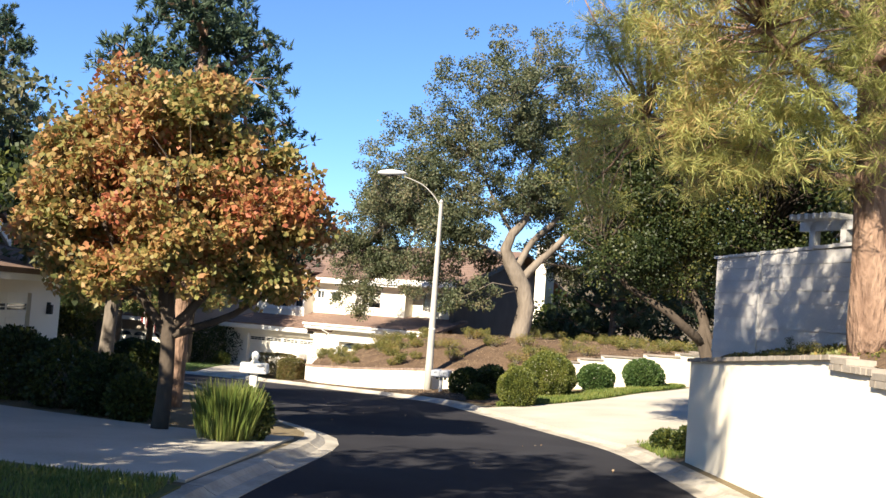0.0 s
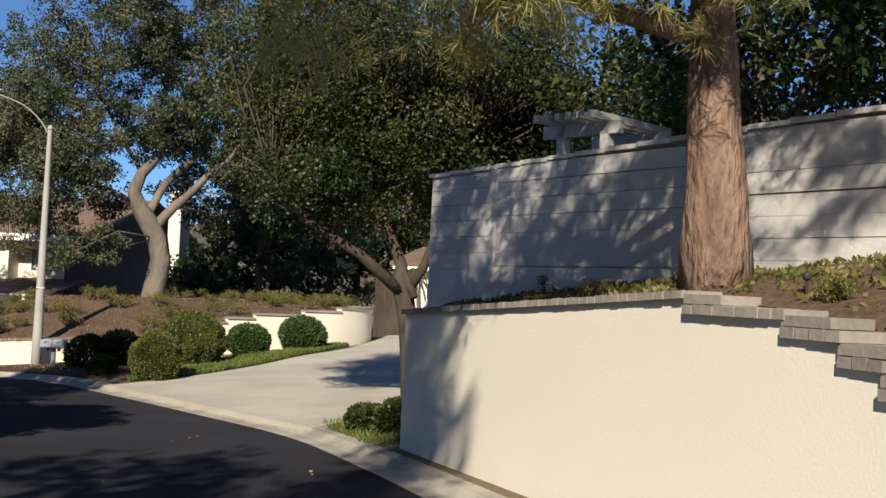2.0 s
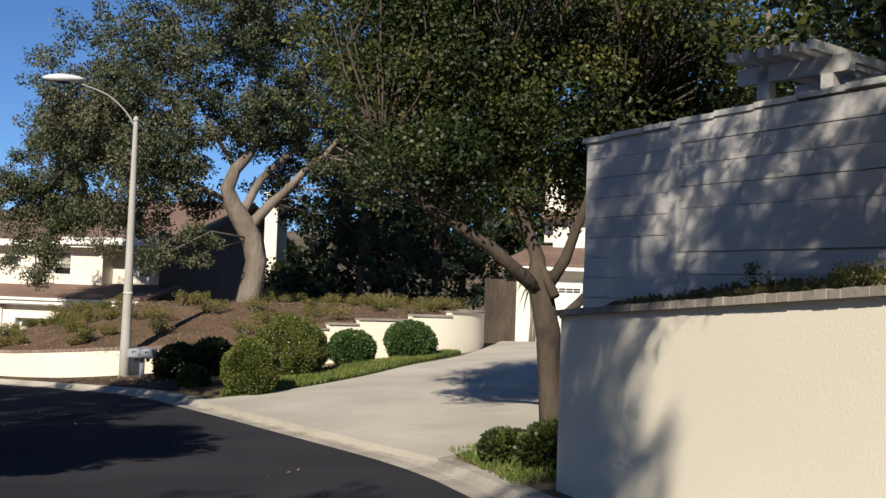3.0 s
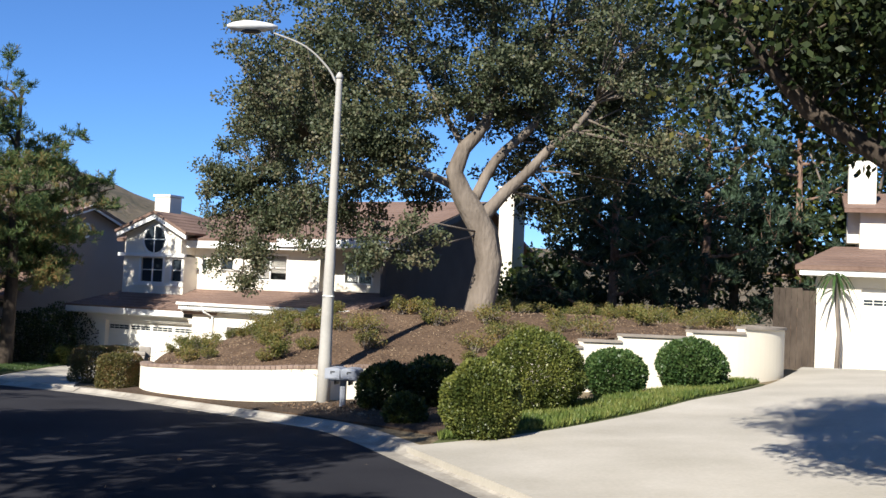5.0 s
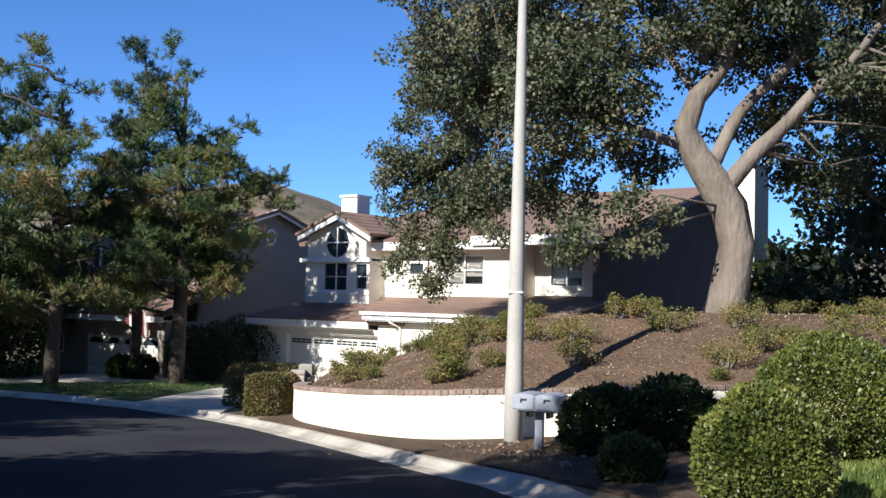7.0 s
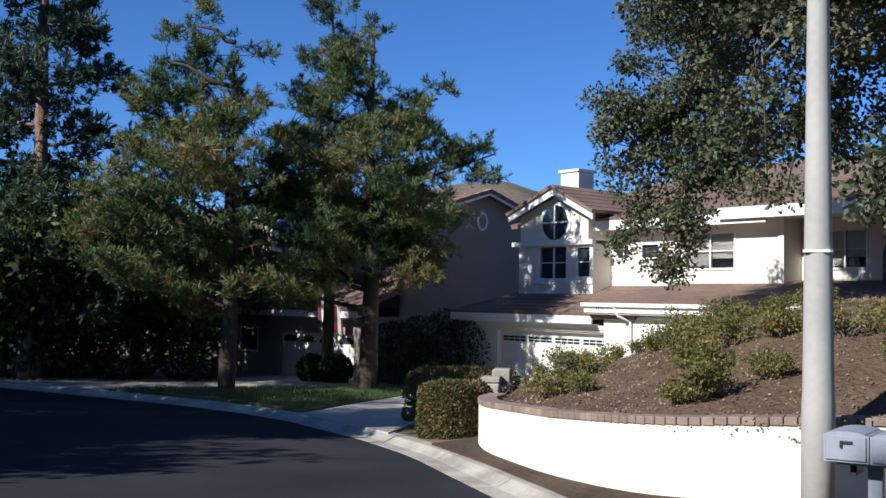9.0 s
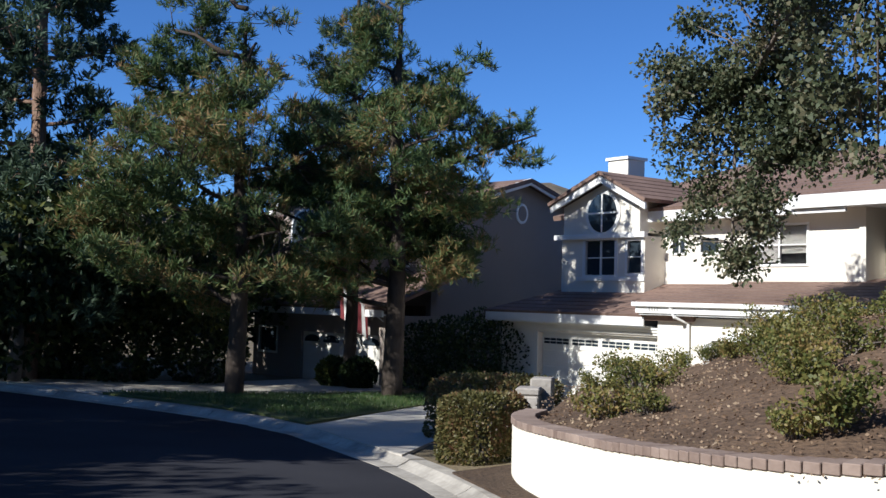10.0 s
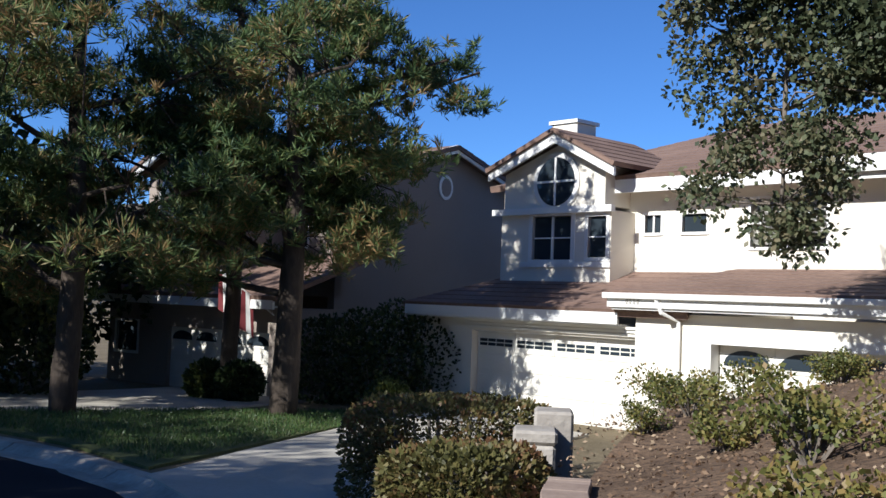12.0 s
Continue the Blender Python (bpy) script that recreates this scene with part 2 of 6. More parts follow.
def tube(bm, points, radii, sides=8, wobble=0.0):
    """A tapered limb along points."""
    pts = [Vector(p) for p in points]
    rings = []
    side = Vector((1, 0, 0))
    for i, p in enumerate(pts):
        along = (pts[min(i + 1, len(pts) - 1)] - pts[max(i - 1, 0)]).normalized()
        side = (side - along * side.dot(along))
        if side.length < 0.05:
            side = along.orthogonal()
        side.normalize()
        up = along.cross(side)
        ring = []
        for k in range(sides):
            a = 2 * math.pi * k / sides
            r = radii[i] * (1 + wobble * noise.noise(p * 3 + Vector((k * 1.7, 0, 0))))
            ring.append(bm.verts.new(p + (side * math.cos(a) + up * math.sin(a)) * r))
        rings.append(ring)
    for a, b in zip(rings, rings[1:]):
        for k in range(sides):
            bm.faces.new((a[k], a[(k + 1) % sides], b[(k + 1) % sides], b[k]))
    bm.faces.new(rings[0][::-1])
    bm.faces.new(rings[-1])


def lathe(bm, profile, m=None, sides=20):
    """A turned body from (radius, height) rows."""
    rings = []
    for r, z in profile:
        rings.append([bm.verts.new((r * math.cos(2 * math.pi * k / sides), r * math.sin(2 * math.pi * k / sides), z)) for k in range(sides)])
    for a, b in zip(rings, rings[1:]):
        for k in range(sides):
            bm.faces.new((a[k], a[(k + 1) % sides], b[(k + 1) % sides], b[k]))
    bm.faces.new(rings[0][::-1])
    bm.faces.new(rings[-1])
    if m is not None:
        for ring in rings:
            for v in ring:
                v.co = m @ v.co


def blades(name, base, along, across, mat, parent):
    """Many small leaves or needles: each a pointed blade from base along a vector, as wide as across."""
    n = len(base)
    mid = base + along * 0.5
    quad = np.stack([base, mid + across, base + along, mid - across], axis=1)
    me = bpy.data.meshes.new(name)
    me.vertices.add(n * 4)
    me.vertices.foreach_set("co", quad.reshape(-1).astype(np.float32))
    loops = np.arange(n * 4)
    me.loops.add(len(loops))
    me.loops.foreach_set("vertex_index", loops.astype(np.int32))
    me.polygons.add(n)
    starts = np.arange(n) * 4
    me.polygons.foreach_set("loop_start", starts.astype(np.int32))
    me.update(calc_edges=True)
    me.materials.append(mat)
    ob = new(name, me)
    if parent:
        ob.parent = parent
    return ob


def unit(v):
    return v / np.maximum(np.linalg.norm(v, axis=1, keepdims=True), 1e-6)


def scatter_leaves(name, centres, radii, per, size, mat, parent, rng, narrow=0.32, droop=0.2, flat=0.75):
    """Leaves in clumps round the centres."""
    c = np.repeat(np.asarray(centres), per, axis=0)
    r = np.repeat(np.asarray(radii), per)[:, None]
    n = len(c)
    d = unit(rng.normal(size=(n, 3)))
    pos = c + d * r * rng.uniform(0.25, 1.0, (n, 1)) ** 0.6 * np.array([1, 1, flat])
    along = unit(d * 0.7 + rng.normal(size=(n, 3)) * 0.7 + np.array([0, 0, -droop])) * size * rng.uniform(0.6, 1.35, (n, 1))
    across = unit(np.cross(along, rng.normal(size=(n, 3)))) * size * narrow
    return blades(name, pos, along, across, mat, parent)


def scatter_needles(name, centres, radii, per, size, mat, parent, rng, ups=0.5, thick=0.1):
    """Tufts of needles: each clump holds several brushes that fan out from their twig ends."""
    brush = 14
    c = np.repeat(np.asarray(centres), max(1, per // brush), axis=0)
    r = np.repeat(np.asarray(radii), max(1, per // brush))[:, None]
    out = unit(rng.normal(size=(len(c), 3)))
    tuft = c + out * r * rng.uniform(0.15, 1.0, (len(c), 1)) * np.array([1, 1, 0.6])
    axis = unit(out * 0.55 + rng.normal(size=(len(c), 3)) * 0.25 + np.array([0, 0, ups]))
    tuft, axis = np.repeat(tuft, brush, axis=0), np.repeat(axis, brush, axis=0)
    n = len(tuft)
    along = unit(axis + rng.normal(size=(n, 3)) * 0.55) * size * rng.uniform(0.6, 1.3, (n, 1))
    across = unit(np.cross(along, rng.normal(size=(n, 3)))) * size * thick
    return blades(name, tuft - axis * size * rng.uniform(0, 0.7, (n, 1)), along, across, mat, parent)


def crown_points(lobes, count, rng, gap=0.45, shell=0.55):
    """Clump centres inside lobes (x, y, z, rx, ry, rz), more of them near the outside, with open gaps."""
    vol = np.array([l[3] * l[4] * l[5] for l in lobes]) ** 0.8
    out = []
    tries = 0
    while len(out) < count and tries < count * 30:
        tries += 1
        l = lobes[rng.choice(len(lobes), p=vol / vol.sum())]
        d = rng.normal(size=3)
        d /= np.linalg.norm(d)
        rr = rng.uniform(shell, 1.0) if rng.random() < 0.75 else rng.uniform(0.1, shell)
        p = Vector((l[0] + d[0] * rr * l[3], l[1] + d[1] * rr * l[4], l[2] + d[2] * rr * l[5]))
        lump = noise.noise(p * (1.6 / max(1.0, l[3] * 0.5)) + Vector((l[0], 3, 7)))
        if lump < gap - 0.75:
            continue
        if rr > 0.85 and noise.noise(p * 0.9 + Vector((5, l[1], 1))) < 0.02:
            continue
        out.append(p)
    return out


def tree(name, label, stem, radii, limbs, lobes, clumps, per, clump_r, leaf, bark, leaves, seed, needles=False, ups=0.5, twig=0.02, gap=0.45, narrow=0.32, droop=0.2, category="tree", twigs=True, thick=0.1):
    """A tree: stem through points, limbs as (points, start radius), a crown of clumps on twigs."""
    rng = np.random.default_rng(seed)
    noise.seed_set(seed)
    t = thing(name, label, category)
    bm = bmesh.new()
    line = spline(stem, 0.35)
    n = len(line)
    tube(bm, line, [np.interp(i / (n - 1), np.linspace(0, 1, len(radii)), radii) for i in range(n)], 14, 0.18)
    part("trunk", bm, bark, t, smooth=True)
    joints = [p for p in line[n // 3:]]
    for pts, r in limbs:
        bm = bmesh.new()
        ln = spline(pts, 0.3)
        tube(bm, ln, [r * (1 - 0.75 * i / len(ln)) for i in range(len(ln))], 9, 0.2)
        part("limb", bm, bark, t, smooth=True)
        joints += ln[len(ln) // 3:]
    centres = crown_points(lobes, clumps, rng, gap)
    if twigs:
        bm = bmesh.new()
        js = np.array([tuple(j) for j in joints])
        for c in centres[::max(2, len(centres) // 380)]:
            cost = np.linalg.norm(js - np.array(c), axis=1) + 0.8 * np.maximum(0, js[:, 2] - c.z)
            j = Vector(js[int(np.argmin(cost))])
            bend = (j + c) / 2 + Vector((rng.normal(), rng.normal(), rng.normal() + 0.4)) * 0.12 * (c - j).length
            r0 = twig * (0.6 + 0.4 * min(2.5, (c - j).length))
            tube(bm, [j, bend, c], [r0, r0 * 0.6, r0 * 0.25], 5)
        tagged(part("branchwork", bm, bark, t, smooth=True), kind="stuff")
    rad = rng.uniform(0.6, 1.3, len(centres)) * clump_r
    cs = np.array([tuple(c) for c in centres])
    if needles:
        scatter_needles("crown", cs, rad, per, leaf, leaves, t, rng, ups, thick)
    else:
        scatter_leaves("crown", cs, rad, per, leaf, leaves, t, rng, narrow, droop)
    noise.seed_set(1)
    return t


# ---- plan ----
RIGHT_KERB = [(4.6, -40), (3.7, -10), (3.5, 4), (3.55, 12), (3.5, 16), (3.3, 18.5), (2.45, 21.7), (1.56, 24.8), (0.38, 28.4), (-0.85, 29.95), (-2.06, 31.7), (-3.4, 33.6), (-4.6, 35.3), (-5.65, 36.5)]
LEFT_KERB = [(-2.9, -40), (-2.6, -10), (-2.3, 4), (-2.1, 10.3), (-1.63, 15.3), (-1.9, 17.3), (-3.3, 20.0), (-4.7, 24), (-6.5, 28.3), (-9.2, 31.4), (-13, 33.3), (-19, 34.5), (-40, 37)]
NORTH_KERB = [(-8.6, 39.4), (-10.8, 40.7), (-13.9, 41.7), (-20, 43.2), (-40, 47.5)]
right_line = [(p.x, p.y) for p in spline([(*p, 0) for p in RIGHT_KERB], 0.6)]
left_line = [(p.x, p.y) for p in spline([(*p, 0) for p in LEFT_KERB], 0.6)]
north_line = [(p.x, p.y) for p in spline([(*p, 0) for p in NORTH_KERB], 0.6)]
RY, RX = np.array([p[1] for p in right_line]), np.array([p[0] for p in right_line])
LY, LX = np.array([p[1] for p in left_line]), np.array([p[0] for p in left_line])
KERB_UP = 0.09


def road_z(y):
    return float(np.interp(y, [-60, 0, 30, 40, 50, 70], [1.74, 0.0, -0.87, -1.42, -1.68, -1.9]))


def right_z(x, y):
    """Height of the land on the driveway side, which climbs away from the kerb."""
    return road_z(y) + KERB_UP + min(1.1, 0.072 * max(0.0, x - float(np.interp(y, RY, RX))))


def strip(name, rows, mat, label, category, thick=0.0):
    """A sheet through rows of points with equal counts."""
    bm = bmesh.new()
    grid = [[bm.verts.new(p) for p in r] for r in rows]
    for a, b in zip(grid, grid[1:]):
        for i in range(len(a) - 1):
            bm.faces.new((a[i], a[i + 1], b[i + 1], b[i]))
    bmesh.ops.recalc_face_normals(bm, faces=bm.faces)
    if sum(f.normal.z for f in bm.faces) < 0:
        bmesh.ops.reverse_faces(bm, faces=bm.faces)
    if thick:
        low = bmesh.ops.extrude_face_region(bm, geom=list(bm.faces))
        for v in low["geom"]:
            if isinstance(v, bmesh.types.BMVert):
                v.co.z -= thick
        bmesh.ops.recalc_face_normals(bm, faces=bm.faces)
    return tagged(part(name, bm, mat, smooth=not thick), label, category, kind="structure")


def along_line(line, off, t):
    """The point at fraction t of a plan line, pushed to its right by off."""
    k = t * (len(line) - 1)
    i = min(int(k), len(line) - 2)
    a, b = Vector(line[i]), Vector(line[i + 1])
    d = (b - a).normalized()
    p = a.lerp(b, k - i)
    return p + Vector((d.y, -d.x)) * off


# ---- ground, road, land ----
xs = [-700, -300, -120, -60, -40, -25, -12, 0, 12, 25, 45, 80, 160, 320, 700]
ys = [-700, -300, -120, -60, -40, -20, 0, 10, 20, 30, 40, 50, 60, 70, 90, 140, 300, 700]
strip("ground", [[(x, y, road_z(y) - 0.12) for x in xs] for y in ys], EARTH, "dry brown earth reaching to the hills", "ground")
strip("road", [[(x, y, road_z(y)) for x in np.linspace(-42, 8, 26)] for y in np.linspace(-42, 50, 80)], ASPHALT, "dark asphalt residential road sloping gently down", "road")
rows = []
for y in np.linspace(-40, 36.9, 110):
    x1 = float(np.interp(y, LY, LX)) - 0.1
    rows.append([(x1 + (-46 - x1) * k * k, y, road_z(y) + KERB_UP - 0.01) for k in np.linspace(0, 1, 10)])
strip("verge_left", rows, EARTH, "bare shaded earth beside the road", "verge")
rows = []
for y in np.linspace(-40, 75, 130):
    x0 = float(np.interp(y, RY, RX)) + 0.1 if y < 36.5 else -5.6
    rows.append([(x0 + (60 - x0) * k * k, y, right_z(x0 + (60 - x0) * k * k, y) - 0.02) for k in np.linspace(0, 1, 22)])
strip("verge_right", rows, EARTH, "bare brown earth beside the driveway", "verge")
rows = []
for x in np.linspace(-46, -5.6, 50):
    y0 = float(np.interp(-x, [5.65, 8.6, 10.8, 13.9, 20, 46], [36.5, 39.4, 40.7, 41.7, 43.2, 48.8])) + 0.1
    rows.append([(x, y0 + (75 - y0) * k, road_z(y0 + (75 - y0) * k) + KERB_UP - 0.02) for k in np.linspace(0, 1, 10)])
strip("verge_far", rows, EARTH, "shaded earth in front of the far houses", "verge")


def kerb(name, line, side, label):
    """A rolled concrete kerb with a gutter pan, swept along a plan line, cut into stones."""
    t = thing(name, label, "kerb", kind="structure")
    prof = [(0.30, 0.006), (0.10, 0.012), (0.02, 0.05), (-0.04, KERB_UP), (-0.22, KERB_UP + 0.005), (-0.22, -0.05), (0.30, -0.05)]
    total = [0.0]
    for a, b in zip(line, line[1:]):
        total.append(total[-1] + math.dist(a, b))
    length, s = total[-1], 0.0
    while s < length - 0.3:
        bm = bmesh.new()
        rings = []
        for k in range(4):
            d = min(length, s + 0.012 + (2.4 - 0.024) * k / 3)
            i = max(0, min(len(line) - 2, int(np.searchsorted(total, d)) - 1))
            a, b = Vector(line[i]), Vector(line[i + 1])
            p = a.lerp(b, (d - total[i]) / max(1e-6, total[i + 1] - total[i]))
            u = (b - a).normalized()
            nrm = Vector((u.y, -u.x)) * side
            rings.append([bm.verts.new((p.x + nrm.x * o, p.y + nrm.y * o, road_z(p.y + nrm.y * o) + h)) for o, h in prof])
        for r0, r1 in zip(rings, rings[1:]):
            for k in range(len(prof)):
                bm.faces.new((r0[k], r1[k], r1[(k + 1) % len(prof)], r0[(k + 1) % len(prof)]))
        bm.faces.new(rings[0])
        bm.faces.new(rings[-1][::-1])
        bmesh.ops.recalc_face_normals(bm, faces=bm.faces)
        part("kerb_stone", bm, KERB, t)
        s += 2.4
    return t


kerb("kerb_right", right_line, -1, "pale rolled concrete kerb and gutter along the road")
kerb("kerb_left", left_line, 1, "pale rolled concrete kerb and gutter along the road")
kerb("kerb_far", [(-5.7, 36.6)] + north_line, -1, "pale concrete kerb in front of the far houses")


def slab(name, near, far, zf, mat, label, category, across=10, lift=0.02):
    a, b = spline([(*p, 0) for p in near], 0.5), spline([(*p, 0) for p in far], 0.5)
    rows = []
    for k in range(40):
        p = a[round(k / 39 * (len(a) - 1))]
        q = b[round(k / 39 * (len(b) - 1))]
        rows.append([(v.x, v.y, zf(v.x, v.y) + lift) for v in (p.lerp(q, j / across) for j in range(across + 1))])
    return strip(name, rows, mat, label, category, 0.08)


flat_z = lambda x, y: road_z(y) + KERB_UP
slab("driveway_right", [(3.35, 18.3), (5.0, 19.6), (7.5, 21.5), (12, 26), (19, 33)], [(1.2, 25.9), (3.0, 27.0), (5.6, 29.8), (7.8, 32.4), (11.0, 38.5)], right_z, CONCRETE, "pale concrete driveway rising from the road to a garage", "driveway", 14)
slab("driveway_far", [(-5.85, 36.8), (-6.5, 39.5), (-6.7, 42), (-6.0, 47.0)], [(-8.75, 39.6), (-9.0, 42), (-9.2, 45), (-9.6, 50.2)], flat_z, CONCRETE, "pale concrete driveway in front of the cream house", "driveway", 8)
slab("driveway_left", [(-2.35, 10.6), (-5, 11.2), (-9.6, 13.5), (-14, 16)], [(-1.95, 15.6), (-4.2, 15.9), (-9.6, 19), (-14, 23)], flat_z, CONCRETE, "pale concrete driveway crossed by leaf shadows", "driveway", 8)
slab("driveway_end", [(-15.2, 42.5), (-13.5, 44.0), (-12.3, 45.4), (-11.7, 50.3)], [(-20.0, 43.6), (-17.6, 45.6), (-15.8, 47.6), (-15.2, 51.0)], flat_z, CONCRETE, "pale concrete driveway leading to the taupe house", "driveway", 6)
slab("lawn_far", [(-9.05, 40.1), (-10.9, 41.2), (-12.8, 41.9), (-15.0, 42.45)], [(-9.5, 49.0), (-10.9, 47.2), (-12.4, 45.6), (-15.15, 42.6)], flat_z, LAWN, "shaded lawn under the pines behind the far kerb", "lawn", 8)
slab("lawn_left", [(-2.45, 4), (-2.4, 7), (-2.3, 10.2)], [(-12, 4), (-12, 8), (-12, 14.2)], flat_z, LAWN, "shaded lawn beside the concrete driveway", "lawn", 10)
slab("lawn_bushes", [(1.5, 26.15), (3.1, 27.1), (5.6, 29.8), (7.7, 32.4)], [(1.9, 27.6), (3.0, 28.8), (5.0, 31.0), (7.3, 32.9)], right_z, LAWN, "green strip of lawn in front of the round bushes", "lawn", 4, 0.012)

# bed drawn in the soil darkened for shade
slab("planting_bed", [(-4.75, 35.65), (-3.5, 34.0), (-2.15, 32.05), (-0.95, 30.35), (0.5, 28.7), (1.75, 26.9)], [(-4.2, 36.4), (-3.2, 34.2), (-1.5, 32.15), (0.2, 31.85), (3.2, 32.1), (3.9, 30.6)], right_z, SHADED_SOIL, "bare planting bed between kerb and planter wall, darkened for the bushes' shade", "soil", 6, 0.012)

# ---- walls ----
W0, W1 = Vector((3.87, 16.25)), Vector((4.35, -6.0))
wall_dir = (W1 - W0).normalized()
wall_nrm = Vector((wall_dir.y, -wall_dir.x))


def along_wall(s, depth, z):
    """A point s metres along the white wall from its corner, depth metres behind its face."""
    p = W0 + wall_dir * s - wall_nrm * depth
    return Vector((p.x, p.y, z))


if wall_nrm.x > 0:
    wall_nrm = -wall_nrm
STEPS = [(0.0, 5.5, 1.13, 1.43), (5.5, 6.46, 1.33, 1.33), (6.46, 6.92, 1.23, 1.23), (6.92, 7.22, 1.10, 1.10), (7.22, 7.6, 0.96, 0.96), (7.6, 8.02, 0.80, 0.80), (8.02, 8.45, 0.65, 0.65), (8.45, 8.9, 0.50, 0.50), (8.9, 10.4, 0.36, 0.36), (10.4, 22.2, 0.3, 0.3)]
white_wall = thing("wall_street", "smooth cream stucco retaining wall stepping down beside the kerb", "wall", kind="structure")
for s0, s1, za, zb in STEPS:
    bm = bmesh.new()
    vs = [bm.verts.new(along_wall(s, d, z)) for s, zt in ((s0, za), (s1, zb)) for d, z in ((0, -0.9), (0.22, -0.9), (0.22, zt), (0, zt))]
    for f in ((0, 1, 2, 3), (7, 6, 5, 4), (0, 3, 7, 4), (1, 5, 6, 2), (3, 2, 6, 7), (0, 4, 5, 1)):
        bm.faces.new([vs[i] for i in f])
    bmesh.ops.recalc_face_normals(bm, faces=bm.faces)
    part("wall_panel", bm, STUCCO, white_wall)
bm = bmesh.new()
vs = [bm.verts.new(along_wall(s, d, z)) for s in (-0.0, 0.22) for d, z in ((0.221, -0.9), (3.0, -0.9), (3.0, 1.12), (0.221, 1.12))]
for f in ((0, 1, 2, 3), (7, 6, 5, 4), (0, 3, 7, 4), (1, 5, 6, 2), (3, 2, 6, 7), (0, 4, 5, 1)):
    bm.faces.new([vs[i] for i in f])
bmesh.ops.recalc_face_normals(bm, faces=bm.faces)
part("wall_panel", bm, STUCCO, white_wall)

# cap blocks of the street wall: one flat course on the level run, two courses on each step
rng = random.Random(4)


def cap_block(s0, s1, z0a, z0b, high, mat, parent, d0=-0.045, d1=0.27):
    bm = bmesh.new()
    j = rng.uniform(-0.006, 0.006)
    vs = [bm.verts.new(along_wall(s, d + j, z)) for s, zt in ((s0 + 0.006, z0a), (s1 - 0.006, z0b)) for d, z in ((d0, zt), (d1, zt), (d1, zt + high), (d0, zt + high))]
    for f in ((0, 1, 2, 3), (7, 6, 5, 4), (0, 3, 7, 4), (1, 5, 6, 2), (3, 2, 6, 7), (0, 4, 5, 1)):
        bm.faces.new([vs[i] for i in f])
    bmesh.ops.recalc_face_normals(bm, faces=bm.faces)
    part("cap_block", bm, mat, parent)


for s0, s1, za, zb in STEPS[:1]:
    n = 48
    for k in range(n):
        a, b = k / n, (k + 1) / n
        cap_block(s0 - 0.03 + (s1 - s0 + 0.03) * a, s0 - 0.03 + (s1 - s0 + 0.03) * b, za + (zb - za) * a + 0.001, za + (zb - za) * b + 0.001, 0.052 + rng.uniform(-0.003, 0.004), CAP, white_wall)
for s0, s1, za, zb in STEPS[1:]:
    n = max(2, min(24, round((s1 - s0) / 0.11)))
    for k in range(n):
        cap_block(s0 - 0.005 + (s1 + 0.035 - s0) * k / n, s0 - 0.005 + (s1 + 0.035 - s0) * (k + 1) / n, za + 0.001, zb + 0.001, 0.062 + rng.uniform(-0.003, 0.003), CAP, white_wall)
    cap_block(s0 - 0.01, min(s0 + 0.40, s1 + 0.06), za + 0.068, zb + 0.068, 0.06, CAP, white_wall, -0.03)

# bank of soil between the street wall and the block wall
B0, B1 = Vector((4.36, 17.0)), Vector((7.2, 6.9))
back_dir = (B1 - B0).normalized()
back_nrm = Vector((back_dir.y, -back_dir.x))
if back_nrm.x > 0:
    back_nrm = -back_nrm


def bank_point(s, j):
    """A point of the bank: s metres along the street wall, j of the way back to the block wall."""
    top = float(np.interp(s, [0, 5.45, 6.4, 8.05, 9.0, 16], [1.10, 1.42, 1.38, 0.75, 0.48, 0.4]))
    p = along_wall(s, 0.24, 0)
    q = W0 + wall_dir * s
    hit = float(np.interp(q.y, [B1.y - 4, B1.y, B0.y, B0.y + 1], [8.3, B1.x, B0.x, B0.x])) + 0.25
    foot = float(np.interp(s, [0, 5, 8, 16], [1.36, 1.85, 2.05, 2.1]))
    return p.x + (hit - p.x) * j, q.y, top + (foot - top) * (j ** 0.8) + 0.05 * noise.noise(Vector((s * 1.3, j * 3, 0)))


rows = [[bank_point(-0.2 + 16.5 * k, j) for j in np.linspace(0, 1, 12)] for k in np.linspace(0, 1, 60)]
strip("bank", rows, SOIL, "brown mulched bank above the cream street wall", "bank")

# block wall behind the bank
block_wall = thing("wall_back", "grey slump-block garden wall dappled with branch shadows", "wall", kind="structure")
length = (B1 - B0).length
bm = bmesh.new()
m = Matrix.Translation((B0.x, B0.y, 0)) @ Matrix(((back_dir.x, -back_nrm.x, 0, 0), (back_dir.y, -back_nrm.y, 0, 0), (0, 0, 1, 0), (0, 0, 0, 1)))
box(bm, 0, length + 5, 0.02, 0.16, -0.6, 2.75, m)
part("core", bm, BLOCK, block_wall)
piers = [-0.02, 1.22, 4.1, 7.3, 10.4, 13.0]
course = 0.185
for s0, s1 in zip(piers, piers[1:]):
    for c in range(9):
        z = 1.12 + c * course + 0.028 * max(0, s0)
        jut = rng.uniform(-0.008, 0.008)
        boxed("plank", (max(0, s0) + 0.05, s1 + 0.05, -0.02 + jut, 0.10, z + 0.003, z + course - 0.003), BLOCK, block_wall, m @ Matrix.Rotation(rng.uniform(-0.002, 0.002), 4, "Y"))
for s in piers[1:]:
    boxed("pier", (s, s + 0.10, -0.05, 0.16, 0.9, 2.76 + 0.028 * s), BLOCK, block_wall, m)
n = 30
